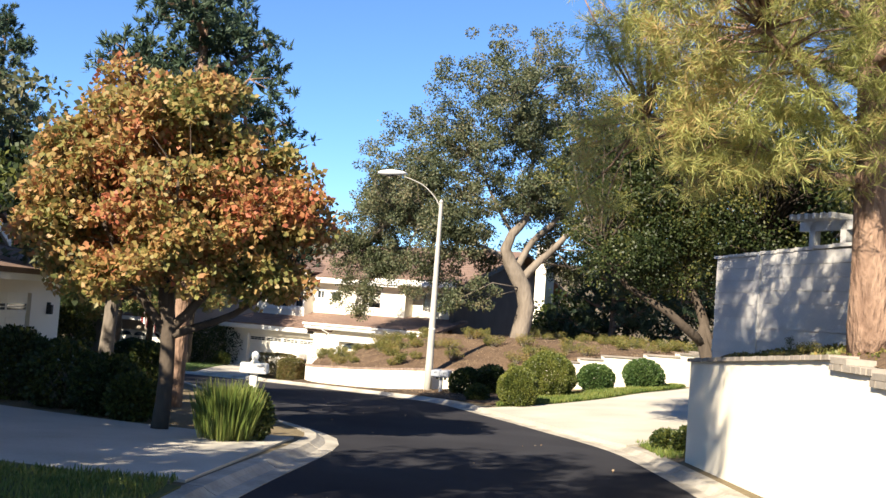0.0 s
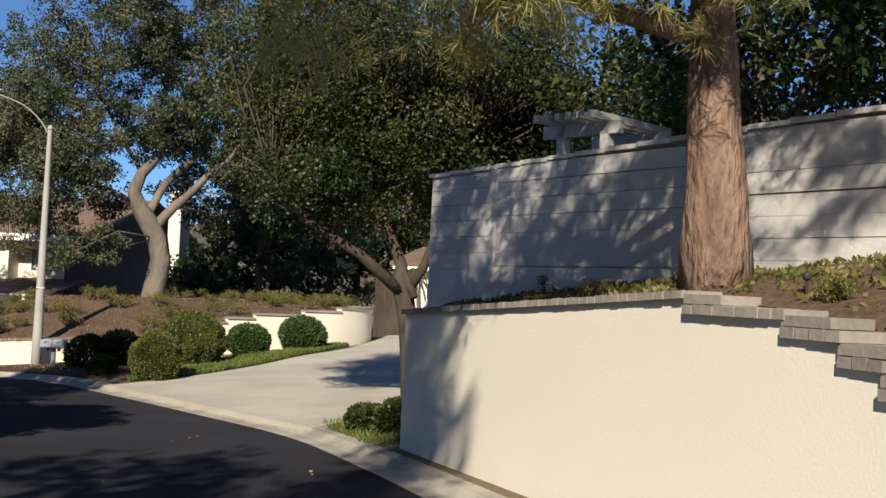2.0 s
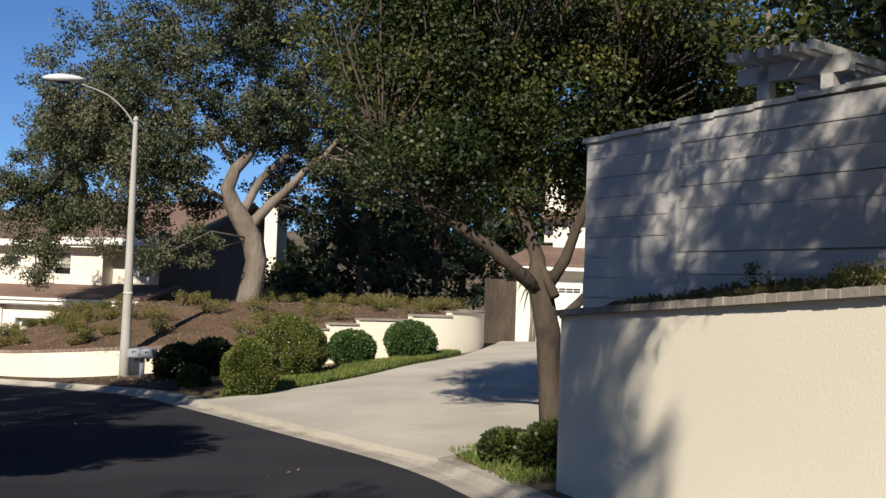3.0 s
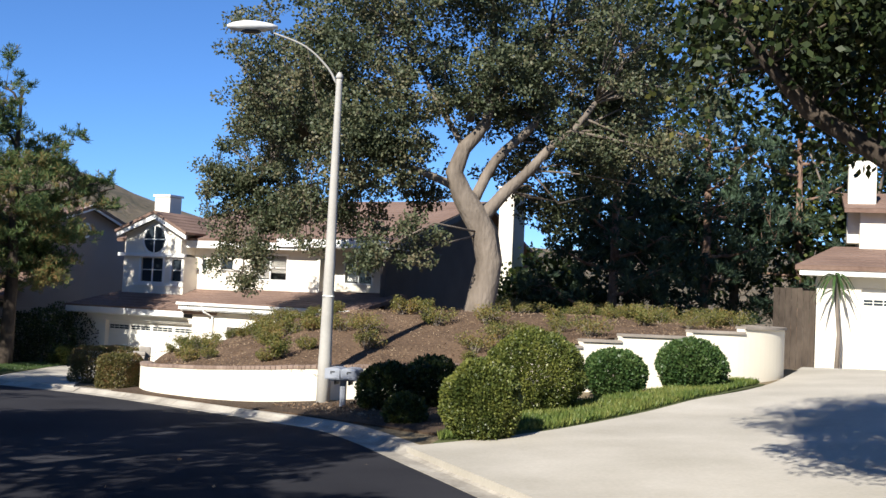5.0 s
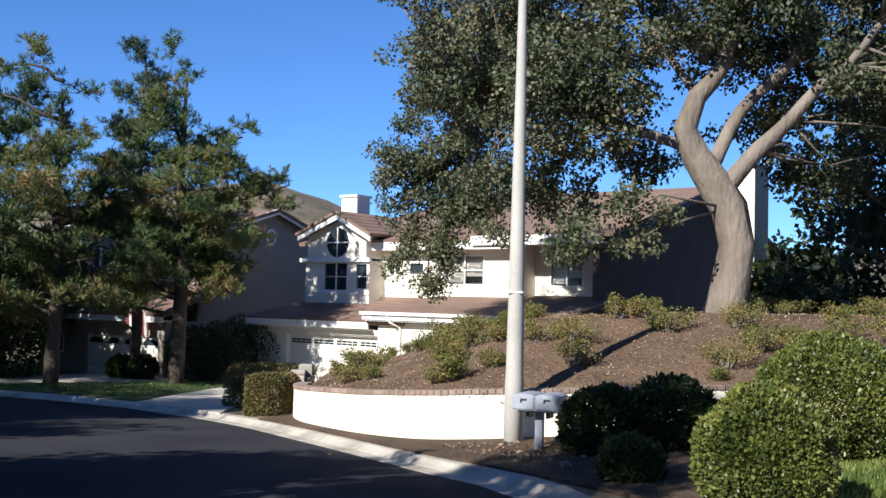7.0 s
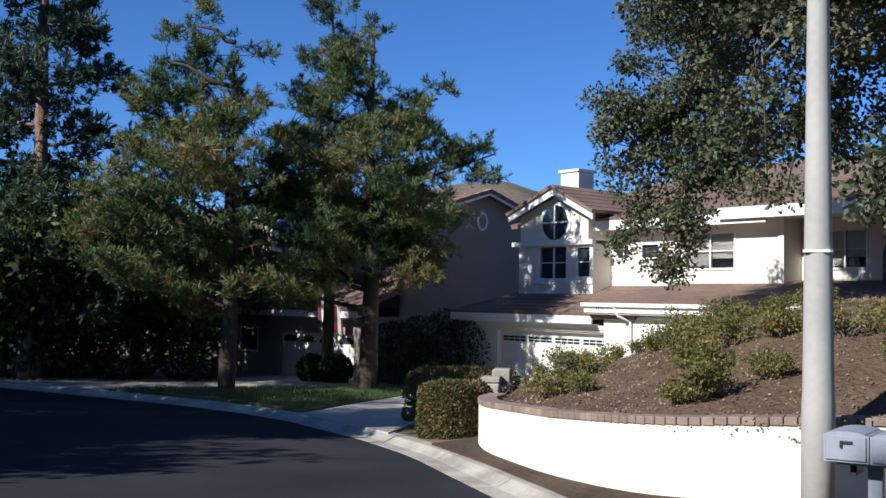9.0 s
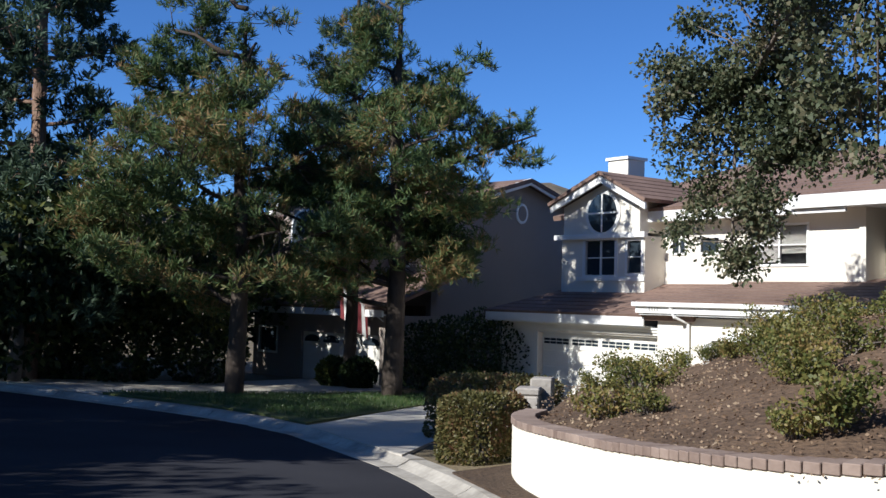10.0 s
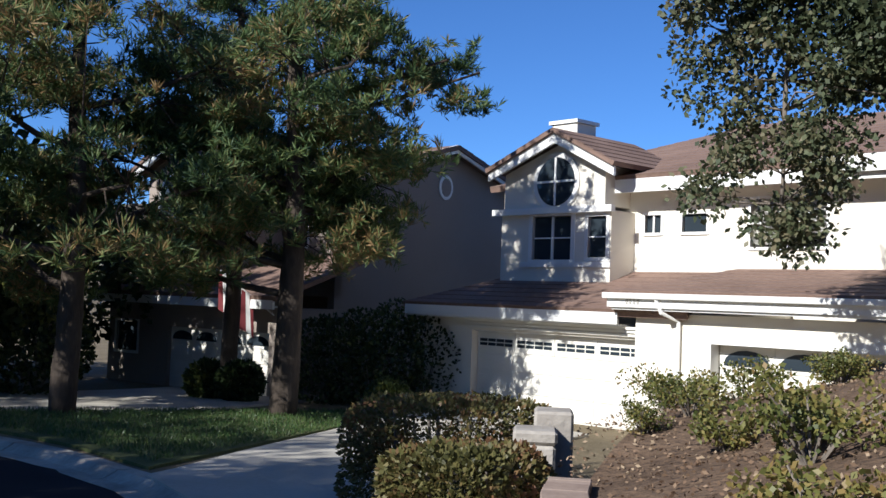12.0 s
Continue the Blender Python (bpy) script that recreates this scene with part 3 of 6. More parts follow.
for k in range(n):
    a, b = (length + 2.4) * k / n, (length + 2.4) * (k + 1) / n
    boxed("coping", (a + 0.005, b - 0.005, -0.045, 0.2, 2.765 + 0.028 * a, 2.81 + 0.028 * a), BLOCK, block_wall, m)

# planter wall round the mound, with a brick cap
PLANTER = [(-4.4, 36.8), (-4.25, 35.95), (-3.85, 35.0), (-3.25, 34.05), (-2.35, 32.85), (-1.35, 31.95), (-0.3, 31.75), (0.9, 31.9), (2.2, 32.1), (3.6, 32.2)]


def even(line, step):
    """The line again, in even steps."""
    d = np.concatenate([[0], np.cumsum([(b - a).length for a, b in zip(line, line[1:])])])
    at = np.linspace(0, d[-1], int(d[-1] / step) + 1)
    return [Vector((float(np.interp(v, d, [p.x for p in line])), float(np.interp(v, d, [p.y for p in line])), 0)) for v in at]


planter_line = even(spline([(*p, 0) for p in PLANTER], 0.1), 0.2)
planter = thing("wall_planter", "curved cream stucco planter wall with a brick cap", "wall", kind="structure")


def planter_top(i):
    return float(np.interp(i / (len(planter_line) - 1), [0, 0.15, 0.4, 0.6, 1.0], [-0.60, -0.54, -0.38, -0.22, -0.02]))


bm = bmesh.new()
rings = []
for i, p in enumerate(planter_line):
    d = (planter_line[min(i + 1, len(planter_line) - 1)] - planter_line[max(i - 1, 0)]).normalized()
    o = Vector((-d.y, d.x, 0))
    rings.append([bm.verts.new((p.x + o.x * w, p.y + o.y * w, z)) for w, z in ((0, -1.7), (0, planter_top(i)), (0.2, planter_top(i)), (0.2, -1.7))])
for a, b in zip(rings, rings[1:]):
    for k in range(4):
        bm.faces.new((a[k], a[(k + 1) % 4], b[(k + 1) % 4], b[k]))
bm.faces.new(rings[0])
bm.faces.new(rings[-1])
bmesh.ops.recalc_face_normals(bm, faces=bm.faces)
part("wall_face", bm, STUCCO, planter)
brick_bm = bmesh.new()
box(brick_bm, -0.046, 0.046, -0.014, 0.22, 0, 0.062, None, 0.005)
first = None
for i, p in enumerate(planter_line[:-1]):
    d = (planter_line[i + 1] - p)
    turn = math.atan2(d.y, d.x)
    for f in (0.25, 0.75):
        z = planter_top(i + f) + 0.002 + rng.uniform(0, 0.005)
        mm = Matrix.Translation((p.x + d.x * f, p.y + d.y * f, z)) @ Matrix.Rotation(turn + rng.uniform(-0.02, 0.02), 4, "Z")
        if first is None:
            ob = first = part("brick", brick_bm, BRICK, planter)
        else:
            ob = new("brick", first.data)
            ob.parent = planter
        ob.matrix_local = mm

# stepped curved wall along the driveway
CURVE = [(3.3, 32.0), (4.9, 32.3), (6.4, 32.6), (7.6, 33.0), (8.5, 33.8), (8.9, 35.0), (8.8, 36.5)]
curve_line = spline([(*p, 0) for p in CURVE], 0.14)
curve_wall = thing("wall_curved", "cream stucco wall with stepped dark caps curving round the driveway", "wall", kind="structure")
curve_tops = [(4.3, 0.34), (5.0, 0.46), (6.3, 0.58), (7.45, 0.70), (99, 0.80)]
run = []
for i, p in enumerate(curve_line):
    run.append(next(z for x, z in curve_tops if p.x < x) if i < len(curve_line) * 0.6 else 0.80)
i = 0
while i < len(curve_line) - 1:
    j = i
    while j < len(curve_line) - 2 and run[j + 1] == run[i]:
        j += 1
    bm, cap = bmesh.new(), bmesh.new()
    for target, w0, w1, z0, z1 in ((bm, 0, 0.2, -1.0, run[i]), (cap, -0.04, 0.24, run[i] + 0.002, run[i] + 0.05)):
        rings = []
        for k in range(i, j + 2):
            p = curve_line[k]
            d = (curve_line[min(k + 1, len(curve_line) - 1)] - curve_line[max(k - 1, 0)]).normalized()
            o = Vector((-d.y, d.x, 0))
            rings.append([target.verts.new((p.x + o.x * w, p.y + o.y * w, z)) for w, z in ((w0, z0), (w0, z1), (w1, z1), (w1, z0))])
        for a, b in zip(rings, rings[1:]):
            for k in range(4):
                target.faces.new((a[k], a[(k + 1) % 4], b[(k + 1) % 4], b[k]))
        target.faces.new(rings[0])
        target.faces.new(rings[-1])
        bmesh.ops.recalc_face_normals(target, faces=target.faces)
    part("wall_step", bm, STUCCO, curve_wall)
    part("cap", cap, CAP, curve_wall)
    i = j + 1

# mound behind the planter and curved walls
def mound_z(x, y):
    """Height of the mulched mound: it rises from the walls to a flat top round the oak."""
    near = [((Vector((x, y, 0)) - p).length, planter_top(i)) for i, p in enumerate(planter_line)][::2]
    near += [((Vector((x, y, 0)) - p).length, run[i]) for i, p in enumerate(curve_line)][::4]
    front = min(n[0] for n in near)
    weights = [(1 / (n[0] + 0.05) ** 3, n[1]) for n in near]
    edge = sum(w * z for w, z in weights) / sum(w for w, z in weights) - 0.05
    top = float(np.interp(x, [-4.6, -3, 0, 2.5, 9], [-0.2, 0.15, 0.72, 0.86, 0.86]))
    back = float(np.interp(y - (39 + 0.35 * x), [0, 7], [0, 1]))
    z = edge + (top - edge) * min(1.0, front / 3.2) ** 0.85
    return z * (1 - back) + back * (-1.0 + 0.9 * max(0, min(1, (x + 3) / 6))) + 0.05 * min(1.0, front) * noise.noise(Vector((x, y, 0)) * 1.5)


rows = []
front_pts = spline([(*p, 0) for p in PLANTER[:-1] + CURVE], 0.3)
for i, p in enumerate(front_pts):
    d = (front_pts[min(i + 1, len(front_pts) - 1)] - front_pts[max(i - 1, 0)]).normalized()
    o = Vector((-d.y, d.x, 0))
    p = p + o * 0.14
    end = Vector((float(np.interp(i, [0, len(front_pts) - 1], [-3.6, 10.5])), float(np.interp(i, [0, len(front_pts) - 1], [44.5, 45.5])), 0))
    rows.append([(q.x, q.y, mound_z(q.x, q.y)) for q in (p.lerp(end, k ** 1.3) for k in np.linspace(0, 1, 26))])
mound = strip("mound", rows, SOIL, "mulched earth mound strewn with dry leaves", "mound")

# backdrop hills
rows = []
for k in range(7):
    r = 170 + 35 * k
    row = []
    for a in np.linspace(-75, 75, 120):
        peak = 0.064 + 0.02 * noise.noise(Vector((a * 0.06, 2, 0))) + 0.047 * math.exp(-((a + 18) / 6) ** 2) + 0.02 * math.exp(-((a + 40) / 14) ** 2)
        h = -3 + (r * peak * math.sin(k / 6 * math.pi / 2) + 2.5 * noise.noise(Vector((a * 0.5, k, 5))))
        row.append((r * math.sin(radians(a)), r * math.cos(radians(a)), h))
    rows.append(row)
strip("backdrop", rows, HILL, "dry brown scrub hills in the distance", "hill")

# ---- houses ----
def frame_at(o, u):
    """Local axes: x along the front, y into the house, z up."""
    ux, uy = u
    return Matrix.Translation((o[0], o[1], 0)) @ Matrix(((ux, -uy, 0, 0), (uy, ux, 0, 0), (0, 0, 1, 0), (0, 0, 0, 1)))


def roof_plane(name, parent, m, a, b, c, d, mat, thick=0.1, courses=9):
    """A roof slope with overlapping tile courses: a, b along the eave, d, c along the ridge."""
    a, b, c, d = Vector(a), Vector(b), Vector(c), Vector(d)
    nrm = (b - a).cross(d - a).normalized()
    if nrm.z < 0:
        nrm = -nrm

    def slab8(eight):
        bm = bmesh.new()
        vs = [bm.verts.new(m @ v) for v in eight]
        for f in ((3, 2, 1, 0), (4, 5, 6, 7), (0, 1, 5, 4), (1, 2, 6, 5), (2, 3, 7, 6), (3, 0, 4, 7)):
            bm.faces.new([vs[i] for i in f])
        bmesh.ops.recalc_face_normals(bm, faces=bm.faces)
        return bm

    low = nrm * -thick
    roof = part(name, slab8((a + low, b + low, c + low, d + low, a, b, c, d)), mat, parent)
    over = 0.012
    for k in range(courses):
        t0, t1 = k / courses - over * (k > 0), (k + 1) / courses
        p, q, r, s = a.lerp(d, t0), b.lerp(c, t0), b.lerp(c, t1), a.lerp(d, t1)
        part("tile_course", slab8((p + nrm * 0.004, q + nrm * 0.004, r + nrm * 0.004, s + nrm * 0.004, p + nrm * 0.02, q + nrm * 0.02, r + nrm * 0.009, s + nrm * 0.009)), mat, roof)
    return roof


def quadprism(name, parent, m, pts, depth, mat):
    """A flat outline (x, z) pushed from y = depth[0] to depth[1]."""
    bm = bmesh.new()
    a = [bm.verts.new(m @ Vector((x, depth[0], z))) for x, z in pts]
    b = [bm.verts.new(m @ Vector((x, depth[1], z))) for x, z in pts]
    bm.faces.new(a)
    bm.faces.new(b[::-1])
    for i in range(len(pts)):
        j = (i + 1) % len(pts)
        bm.faces.new((a[i], b[i], b[j], a[j]))
    bmesh.ops.recalc_face_normals(bm, faces=bm.faces)
    return part(name, bm, mat, parent)


def wall_with_holes(parent, m, x0, x1, z0, z1, y0, y1, holes, mat, name="wall"):
    """A wall slab built round rectangular openings (xa, xb, za, zb)."""
    bm = bmesh.new()
    cuts = sorted({x0, x1, *[h[0] for h in holes], *[h[1] for h in holes]})
    for a, b in zip(cuts, cuts[1:]):
        inside = sorted([h for h in holes if h[0] <= a + 1e-6 and h[1] >= b - 1e-6], key=lambda h: h[2])
        z = z0
        for h in inside:
            if h[2] > z:
                box(bm, a, b, y0, y1, z, h[2], m)
            z = h[3]
        if z < z1:
            box(bm, a, b, y0, y1, z, z1, m)
    bmesh.ops.remove_doubles(bm, verts=bm.verts, dist=0.0005)
    return part(name, bm, mat, parent)


def window(parent, m, x0, x1, z0, z1, y, panes=2, rows=1, trim=0.05, blind=False):
    """A framed window with its own panes, sill and sash bars."""
    w = part("window", new_frame(m, x0, x1, z0, z1, y, trim), WHITE, parent)
    for k in range(panes):
        a, b = x0 + (x1 - x0) * k / panes, x0 + (x1 - x0) * (k + 1) / panes
        for r in range(rows):
            c, d = z0 + (z1 - z0) * r / rows, z0 + (z1 - z0) * (r + 1) / rows
            boxed("pane", (a + 0.012, b - 0.012, y + 0.05, y + 0.06, c + 0.012, d - 0.012), CLEAR if blind else GLASS, w, m)
    for k in range(1, panes):
        a = x0 + (x1 - x0) * k / panes
        boxed("mullion", (a - 0.018, a + 0.018, y + 0.01, y + 0.07, z0, z1), WHITE, w, m)
    for r in range(1, rows):
        c = z0 + (z1 - z0) * r / rows
        boxed("sash_bar", (x0, x1, y + 0.014, y + 0.066, c - 0.012, c + 0.012), WHITE, w, m)
    if blind:
        # near-black sheet behind the panes, painted for the unlit room
        boxed("room_shade", (x0, x1, y + 0.16, y + 0.17, z0, z1), DARK, w, m)
        for k in range(panes):
            a, b = x0 + (x1 - x0) * k / panes, x0 + (x1 - x0) * (k + 1) / panes
            boxed("blind", (a + 0.01, b - 0.01, y + 0.09, y + 0.10, z0 + (z1 - z0) * (0.28 if k else 0.05), z1), DOOR_PAINT, w, m)
    return w


def new_frame(m, x0, x1, z0, z1, y, trim):
    bm = bmesh.new()
    box(bm, x0 - trim, x0, y - 0.02, y + 0.08, z0 - trim, z1 + trim, m)
    box(bm, x1, x1 + trim, y - 0.02, y + 0.08, z0 - trim, z1 + trim, m)
    box(bm, x0, x1, y - 0.02, y + 0.08, z1, z1 + trim, m)
    box(bm, x0 - 0.01, x1 + 0.01, y - 0.03, y + 0.08, z0 - trim, z0, m)
    return bm


def garage_door(parent, m, x0, x1, z0, z1, y, lights="square", mat=None):
    """A sectional door: four rows of panels, with small panes in the top row."""
    mat = mat or DOOR_PAINT
    door = boxed("garage_door", (x0, x1, y + 0.04, y + 0.08, z0, z1), mat, parent, m)
    rows_n, cols = 4, 4
    h, w = (z1 - z0) / rows_n, (x1 - x0) / cols
    for r in range(rows_n):
        for c in range(cols):
            a, b = x0 + w * c + 0.05, x0 + w * (c + 1) - 0.05
            z, zz = z0 + h * r + 0.012, z0 + h * (r + 1) - 0.012
            if r == rows_n - 1 and lights == "square":
                boxed("panel", (a - 0.045, b + 0.045, y + 0.025, y + 0.04, z, zz), mat, door, m)
                for k in range(4):
                    for j in range(2):
                        pa = a + (b - a) * k / 4 + 0.012
                        pz = z + 0.10 + j * 0.075
                        boxed("pane", (pa, pa + (b - a) / 4 - 0.024, y + 0.018, y + 0.0245, pz, pz + 0.055), GLASS, door, m)
            elif r == rows_n - 1:
                boxed("panel", (a - 0.045, b + 0.045, y + 0.025, y + 0.04, z, zz), mat, door, m)
                mid, rad = (a + b) / 2, (b - a) * 0.46
                outline = [(mid - rad, z + 0.06), (mid + rad, z + 0.06)] + [(mid + rad * math.cos(t), z + 0.10 + (zz - z - 0.16) * math.sin(t)) for t in np.linspace(0, math.pi, 9)]
                quadprism("pane", door, m, outline, (y + 0.012, y + 0.0245), GLASS)
            else:
                boxed("panel", (a, b, y + 0.025, y + 0.04, z + 0.03, zz - 0.03), mat, door, m, 0.008)
    return door


# main cream house
mm = frame_at((-9.37, 50.1), (0.876, -0.482))
house = thing("house", "two-storey cream stucco house with brown tiled roofs and white trim", "house")
GZ = -1.62
# garage front: door bay and second bay
wall_with_holes(house, mm, -0.78, 4.95, GZ, 0.10, 0.3, 0.5, [(0.5, 4.3, GZ, -0.10)], HOUSE_STUCCO)
wall_with_holes(house, mm, 4.95, 10.3, GZ, 0.34, 0.1, 0.3, [(5.55, 9.6, GZ, 0.06)], HOUSE_STUCCO)
boxed("wall", (-0.78, -0.6, 0.5, 6, GZ, 0.1), HOUSE_STUCCO, house, mm)
boxed("wall", (10.1, 10.3, 0.3, 6, GZ, 0.34), HOUSE_STUCCO, house, mm)
garage_door(house, mm, 0.52, 4.28, GZ + 0.02, -0.12, 0.42, "square")
garage_door(house, mm, 5.75, 9.4, GZ + 0.02, -0.08, 0.3, "arch")
for x0, x1, z0, z1 in ((5.55, 5.75, GZ, 0.06), (9.4, 9.6, GZ, 0.06), (5.75, 9.4, -0.08, 0.06)):
    boxed("door_trim", (x0, x1, 0.08, 0.3, z0, z1), WHITE, house, mm)
boxed("door_trim", (0.5, 4.3, 0.36, 0.44, -0.118, -0.06), WHITE, house, mm)
for k, z in enumerate((-0.055, 0.005, 0.06)):
    boxed("header_trim", (0.4, 4.355, 0.24 - 0.03 * k, 0.299, z, z + 0.045), DOOR_PAINT, house, mm)
boxed("fascia", (-1.02, 4.1, -0.05, 0.0, 0.14, 0.34), WHITE, house, mm)
boxed("fascia", (4.05, 10.7, -0.25, -0.2, 0.42, 0.62), WHITE, house, mm)
boxed("fascia", (4.05, 4.1, -0.2, 0.4, 0.42, 0.62), WHITE, house, mm)
boxed("soffit", (-1.0, 4.1, 0.0, 0.5, 0.11, 0.14), WHITE, house, mm)
boxed("soffit", (4.1, 10.6, -0.2, 0.3, 0.38, 0.42), WHITE, house, mm)
boxed("wall", (4.36, 4.949, 0.1, 0.299, GZ, 0.379), HOUSE_STUCCO, house, mm)
boxed("gutter", (4.0, 10.7, -0.33, -0.25, 0.55, 0.64), WHITE, house, mm, 0.01)
bm = bmesh.new()
tube(bm, [mm @ Vector(p) for p in ((5.0, -0.28, 0.56), (5.05, -0.2, 0.35), (5.2, 0.05, 0.22), (5.2, 0.05, GZ + 0.1))], [0.035] * 4, 8)
part("downpipe", bm, WHITE, house)
for k in range(4):
    boxed("number_bar", (4.42 + 0.07 * k, 4.455 + 0.07 * k, -0.262, -0.251, 0.47, 0.54), POLE, house, mm)
roof_plane("garage_roof", house, mm, (-1.07, -0.06, 0.36), (5.4, -0.06, 0.36), (4.4, 2.4, 1.12), (0.3, 2.4, 1.12), ROOF)
roof_plane("garage_roof", house, mm, (4.1, -0.26, 0.66), (10.8, -0.26, 0.66), (10.8, 2.6, 1.2), (5.0, 2.6, 1.2), ROOF)
# upper storey
wall_with_holes(house, mm, -0.35, 7.75, 0.6, 2.62, 2.2, 2.4, [(5.1, 6.45, 1.5, 2.3), (2.95, 3.3, 1.78, 2.1), (3.75, 4.25, 1.78, 2.1)], HOUSE_STUCCO)
wall_with_holes(house, mm, 7.75, 10.2, 0.6, 2.62, 2.9, 3.1, [(8.3, 9.3, 1.5, 2.3)], HOUSE_STUCCO)
boxed("wall", (7.55, 7.75, 2.4, 3.0, 0.6, 2.62), HOUSE_STUCCO, house, mm)
window(house, mm, 5.1, 6.45, 1.5, 2.3, 2.2, 2, 2, blind=True)
window(house, mm, 8.3, 9.3, 1.5, 2.3, 2.9, 2, 2, blind=True)
window(house, mm, 2.95, 3.3, 1.78, 2.1, 2.2, 2, 1)
window(house, mm, 3.75, 4.25, 1.78, 2.1, 2.2, 1, 1)
window(house, mm, 2.2, 2.62, 1.3, 2.05, 1.5, 1, 2, 0.07)
# bay with its gable and round window
wall_with_holes(house, mm, 0.02, 2.72, 0.75, 2.15, 1.5, 2.2, [(0.84, 1.8, 1.26, 2.08), (2.2, 2.62, 1.3, 2.05)], HOUSE_STUCCO, "bay_wall")
# near-black sheet that stands in for the darkness inside the bay
boxed("room_shade", (0.6, 2.7, 1.72, 1.74, 1.2, 2.14), DARK, house, mm)
window(house, mm, 0.84, 1.8, 1.26, 2.08, 1.5, 2, 2, 0.09)
boxed("bay_trim", (0.55, 2.74, 1.46, 1.499, 1.12, 1.22), WHITE, house, mm)
boxed("bay_trim", (-0.15, 2.8, 1.38, 1.499, 2.12, 2.24), WHITE, house, mm)
quadprism("gable_wall", house, mm, [(0.12, 2.24), (2.6, 2.24), (2.6, 2.96), (1.6, 3.46), (0.12, 2.92)], (1.45, 1.65), HOUSE_STUCCO)
boxed("gable_side", (2.5, 2.6, 1.65, 3.4, 2.24, 2.96), HOUSE_STUCCO, house, mm)
ring = [(1.46 + 0.56 * math.cos(t), 2.72 + 0.56 * math.sin(t)) for t in np.linspace(0, 2 * math.pi, 28, endpoint=False)]
inner = [(1.46 + 0.46 * math.cos(t), 2.72 + 0.46 * math.sin(t)) for t in np.linspace(0, 2 * math.pi, 28, endpoint=False)]
rw = quadprism("round_window", house, mm, ring, (1.41, 1.452), WHITE)
quadprism("pane", rw, mm, inner, (1.395, 1.409), GLASS)
boxed("sash_bar", (1.44, 1.48, 1.38, 1.394, 2.27, 3.17), WHITE, rw, mm)
boxed("sash_bar", (1.01, 1.91, 1.381, 1.3945, 2.70, 2.74), WHITE, rw, mm)
for a, b in (((-0.08, 2.98), (1.6, 3.61)), ((3.0, 2.92), (1.6, 3.61))):
    quadprism("barge_board", house, mm, [a, b, (b[0], b[1] - 0.2), (a[0], a[1] - 0.2)], (1.16, 1.22), WHITE)
roof_plane("gable_roof", house, mm, (-0.12, 1.1, 3.0), (-0.12, 3.6, 3.0), (1.6, 3.6, 3.68), (1.6, 1.1, 3.68), ROOF, 0.07, 6)
roof_plane("gable_roof", house, mm, (3.05, 1.1, 2.95), (3.05, 3.6, 2.95), (1.6, 3.6, 3.68), (1.6, 1.1, 3.68), ROOF, 0.07, 6)
boxed("fascia", (2.3, 7.6, 1.72, 1.78, 2.48, 2.72), WHITE, house, mm)
boxed("fascia", (6.4, 10.6, 1.62, 1.68, 2.58, 2.84), WHITE, house, mm)
boxed("soffit", (2.3, 10.6, 1.78, 3.0, 2.60, 2.64), WHITE, house, mm)
roof_plane("main_roof", house, mm, (-0.6, 1.75, 2.74), (11.0, 1.62, 2.86), (11.0, 8.0, 4.7), (1.6, 8.0, 4.7), ROOF, 0.1, 16)
roof_plane("main_roof", house, mm, (-0.6, 14.0, 2.8), (11.0, 14.0, 2.8), (11.0, 8.0, 4.7), (1.6, 8.0, 4.7), ROOF, 0.1, 8)
side = mm @ Matrix.Translation((10.4, 0, 0)) @ Matrix.Rotation(math.pi / 2, 4, "Z")
# the shade on this side of the house is painted into the wall colour
quadprism("side_wall", house, side, [(1.9, GZ), (13.8, GZ), (13.8, 2.7), (8.0, 4.55), (1.9, 2.7)], (0.0, 0.2), SHADED_BROWN)
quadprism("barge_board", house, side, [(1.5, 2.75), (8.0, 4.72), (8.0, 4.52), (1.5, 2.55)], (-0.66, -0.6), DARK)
boxed("wall", (-0.6, -0.4, 2.2, 13.8, GZ, 2.7), HOUSE_STUCCO, house, mm)
boxed("wall", (-0.4, 10.2, 13.6, 13.8, GZ, 2.7), HOUSE_STUCCO, house, mm)
for x, y, z0, z1, w in ((-1.75, 4.9, 2.0, 4.58, 0.75), ):
    chim = boxed("chimney", (x, x + w, y, y + 0.7, z0, z1), HOUSE_STUCCO, house, mm, 0.02)
    boxed("chimney_cap", (x - 0.05, x + w + 0.05, y - 0.05, y + 0.75, z1, z1 + 0.08), WHITE, chim, mm)
chim = boxed("chimney", (13.15, 13.65, 4.2, 5.2, GZ, 4.75), HOUSE_STUCCO, house, mm, 0.02)
boxed("chimney_cap", (13.1, 13.7, 4.15, 5.25, 4.75, 4.81), WHITE, chim, mm)
# shaded taupe house at the end of the road
m2 = frame_at((-16.0, 51.0), (0.93, -0.368))
house2 = thing("house", "shaded taupe two-storey house with white trim behind pines", "house")
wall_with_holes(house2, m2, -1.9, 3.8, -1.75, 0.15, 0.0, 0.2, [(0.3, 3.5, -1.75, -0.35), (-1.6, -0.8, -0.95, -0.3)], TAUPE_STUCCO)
garage_door(house2, m2, 0.3, 3.5, -1.68, -0.35, 0.05, "arch")
window(house2, m2, -1.6, -0.8, -0.95, -0.3, 0.0, 1, 1)
boxed("fascia", (-2.1, 4.0, -0.4, -0.34, 0.12, 0.32), WHITE, house2, m2)
boxed("soffit", (-2.0, 3.9, -0.34, 0.2, 0.15, 0.18), WHITE, house2, m2)
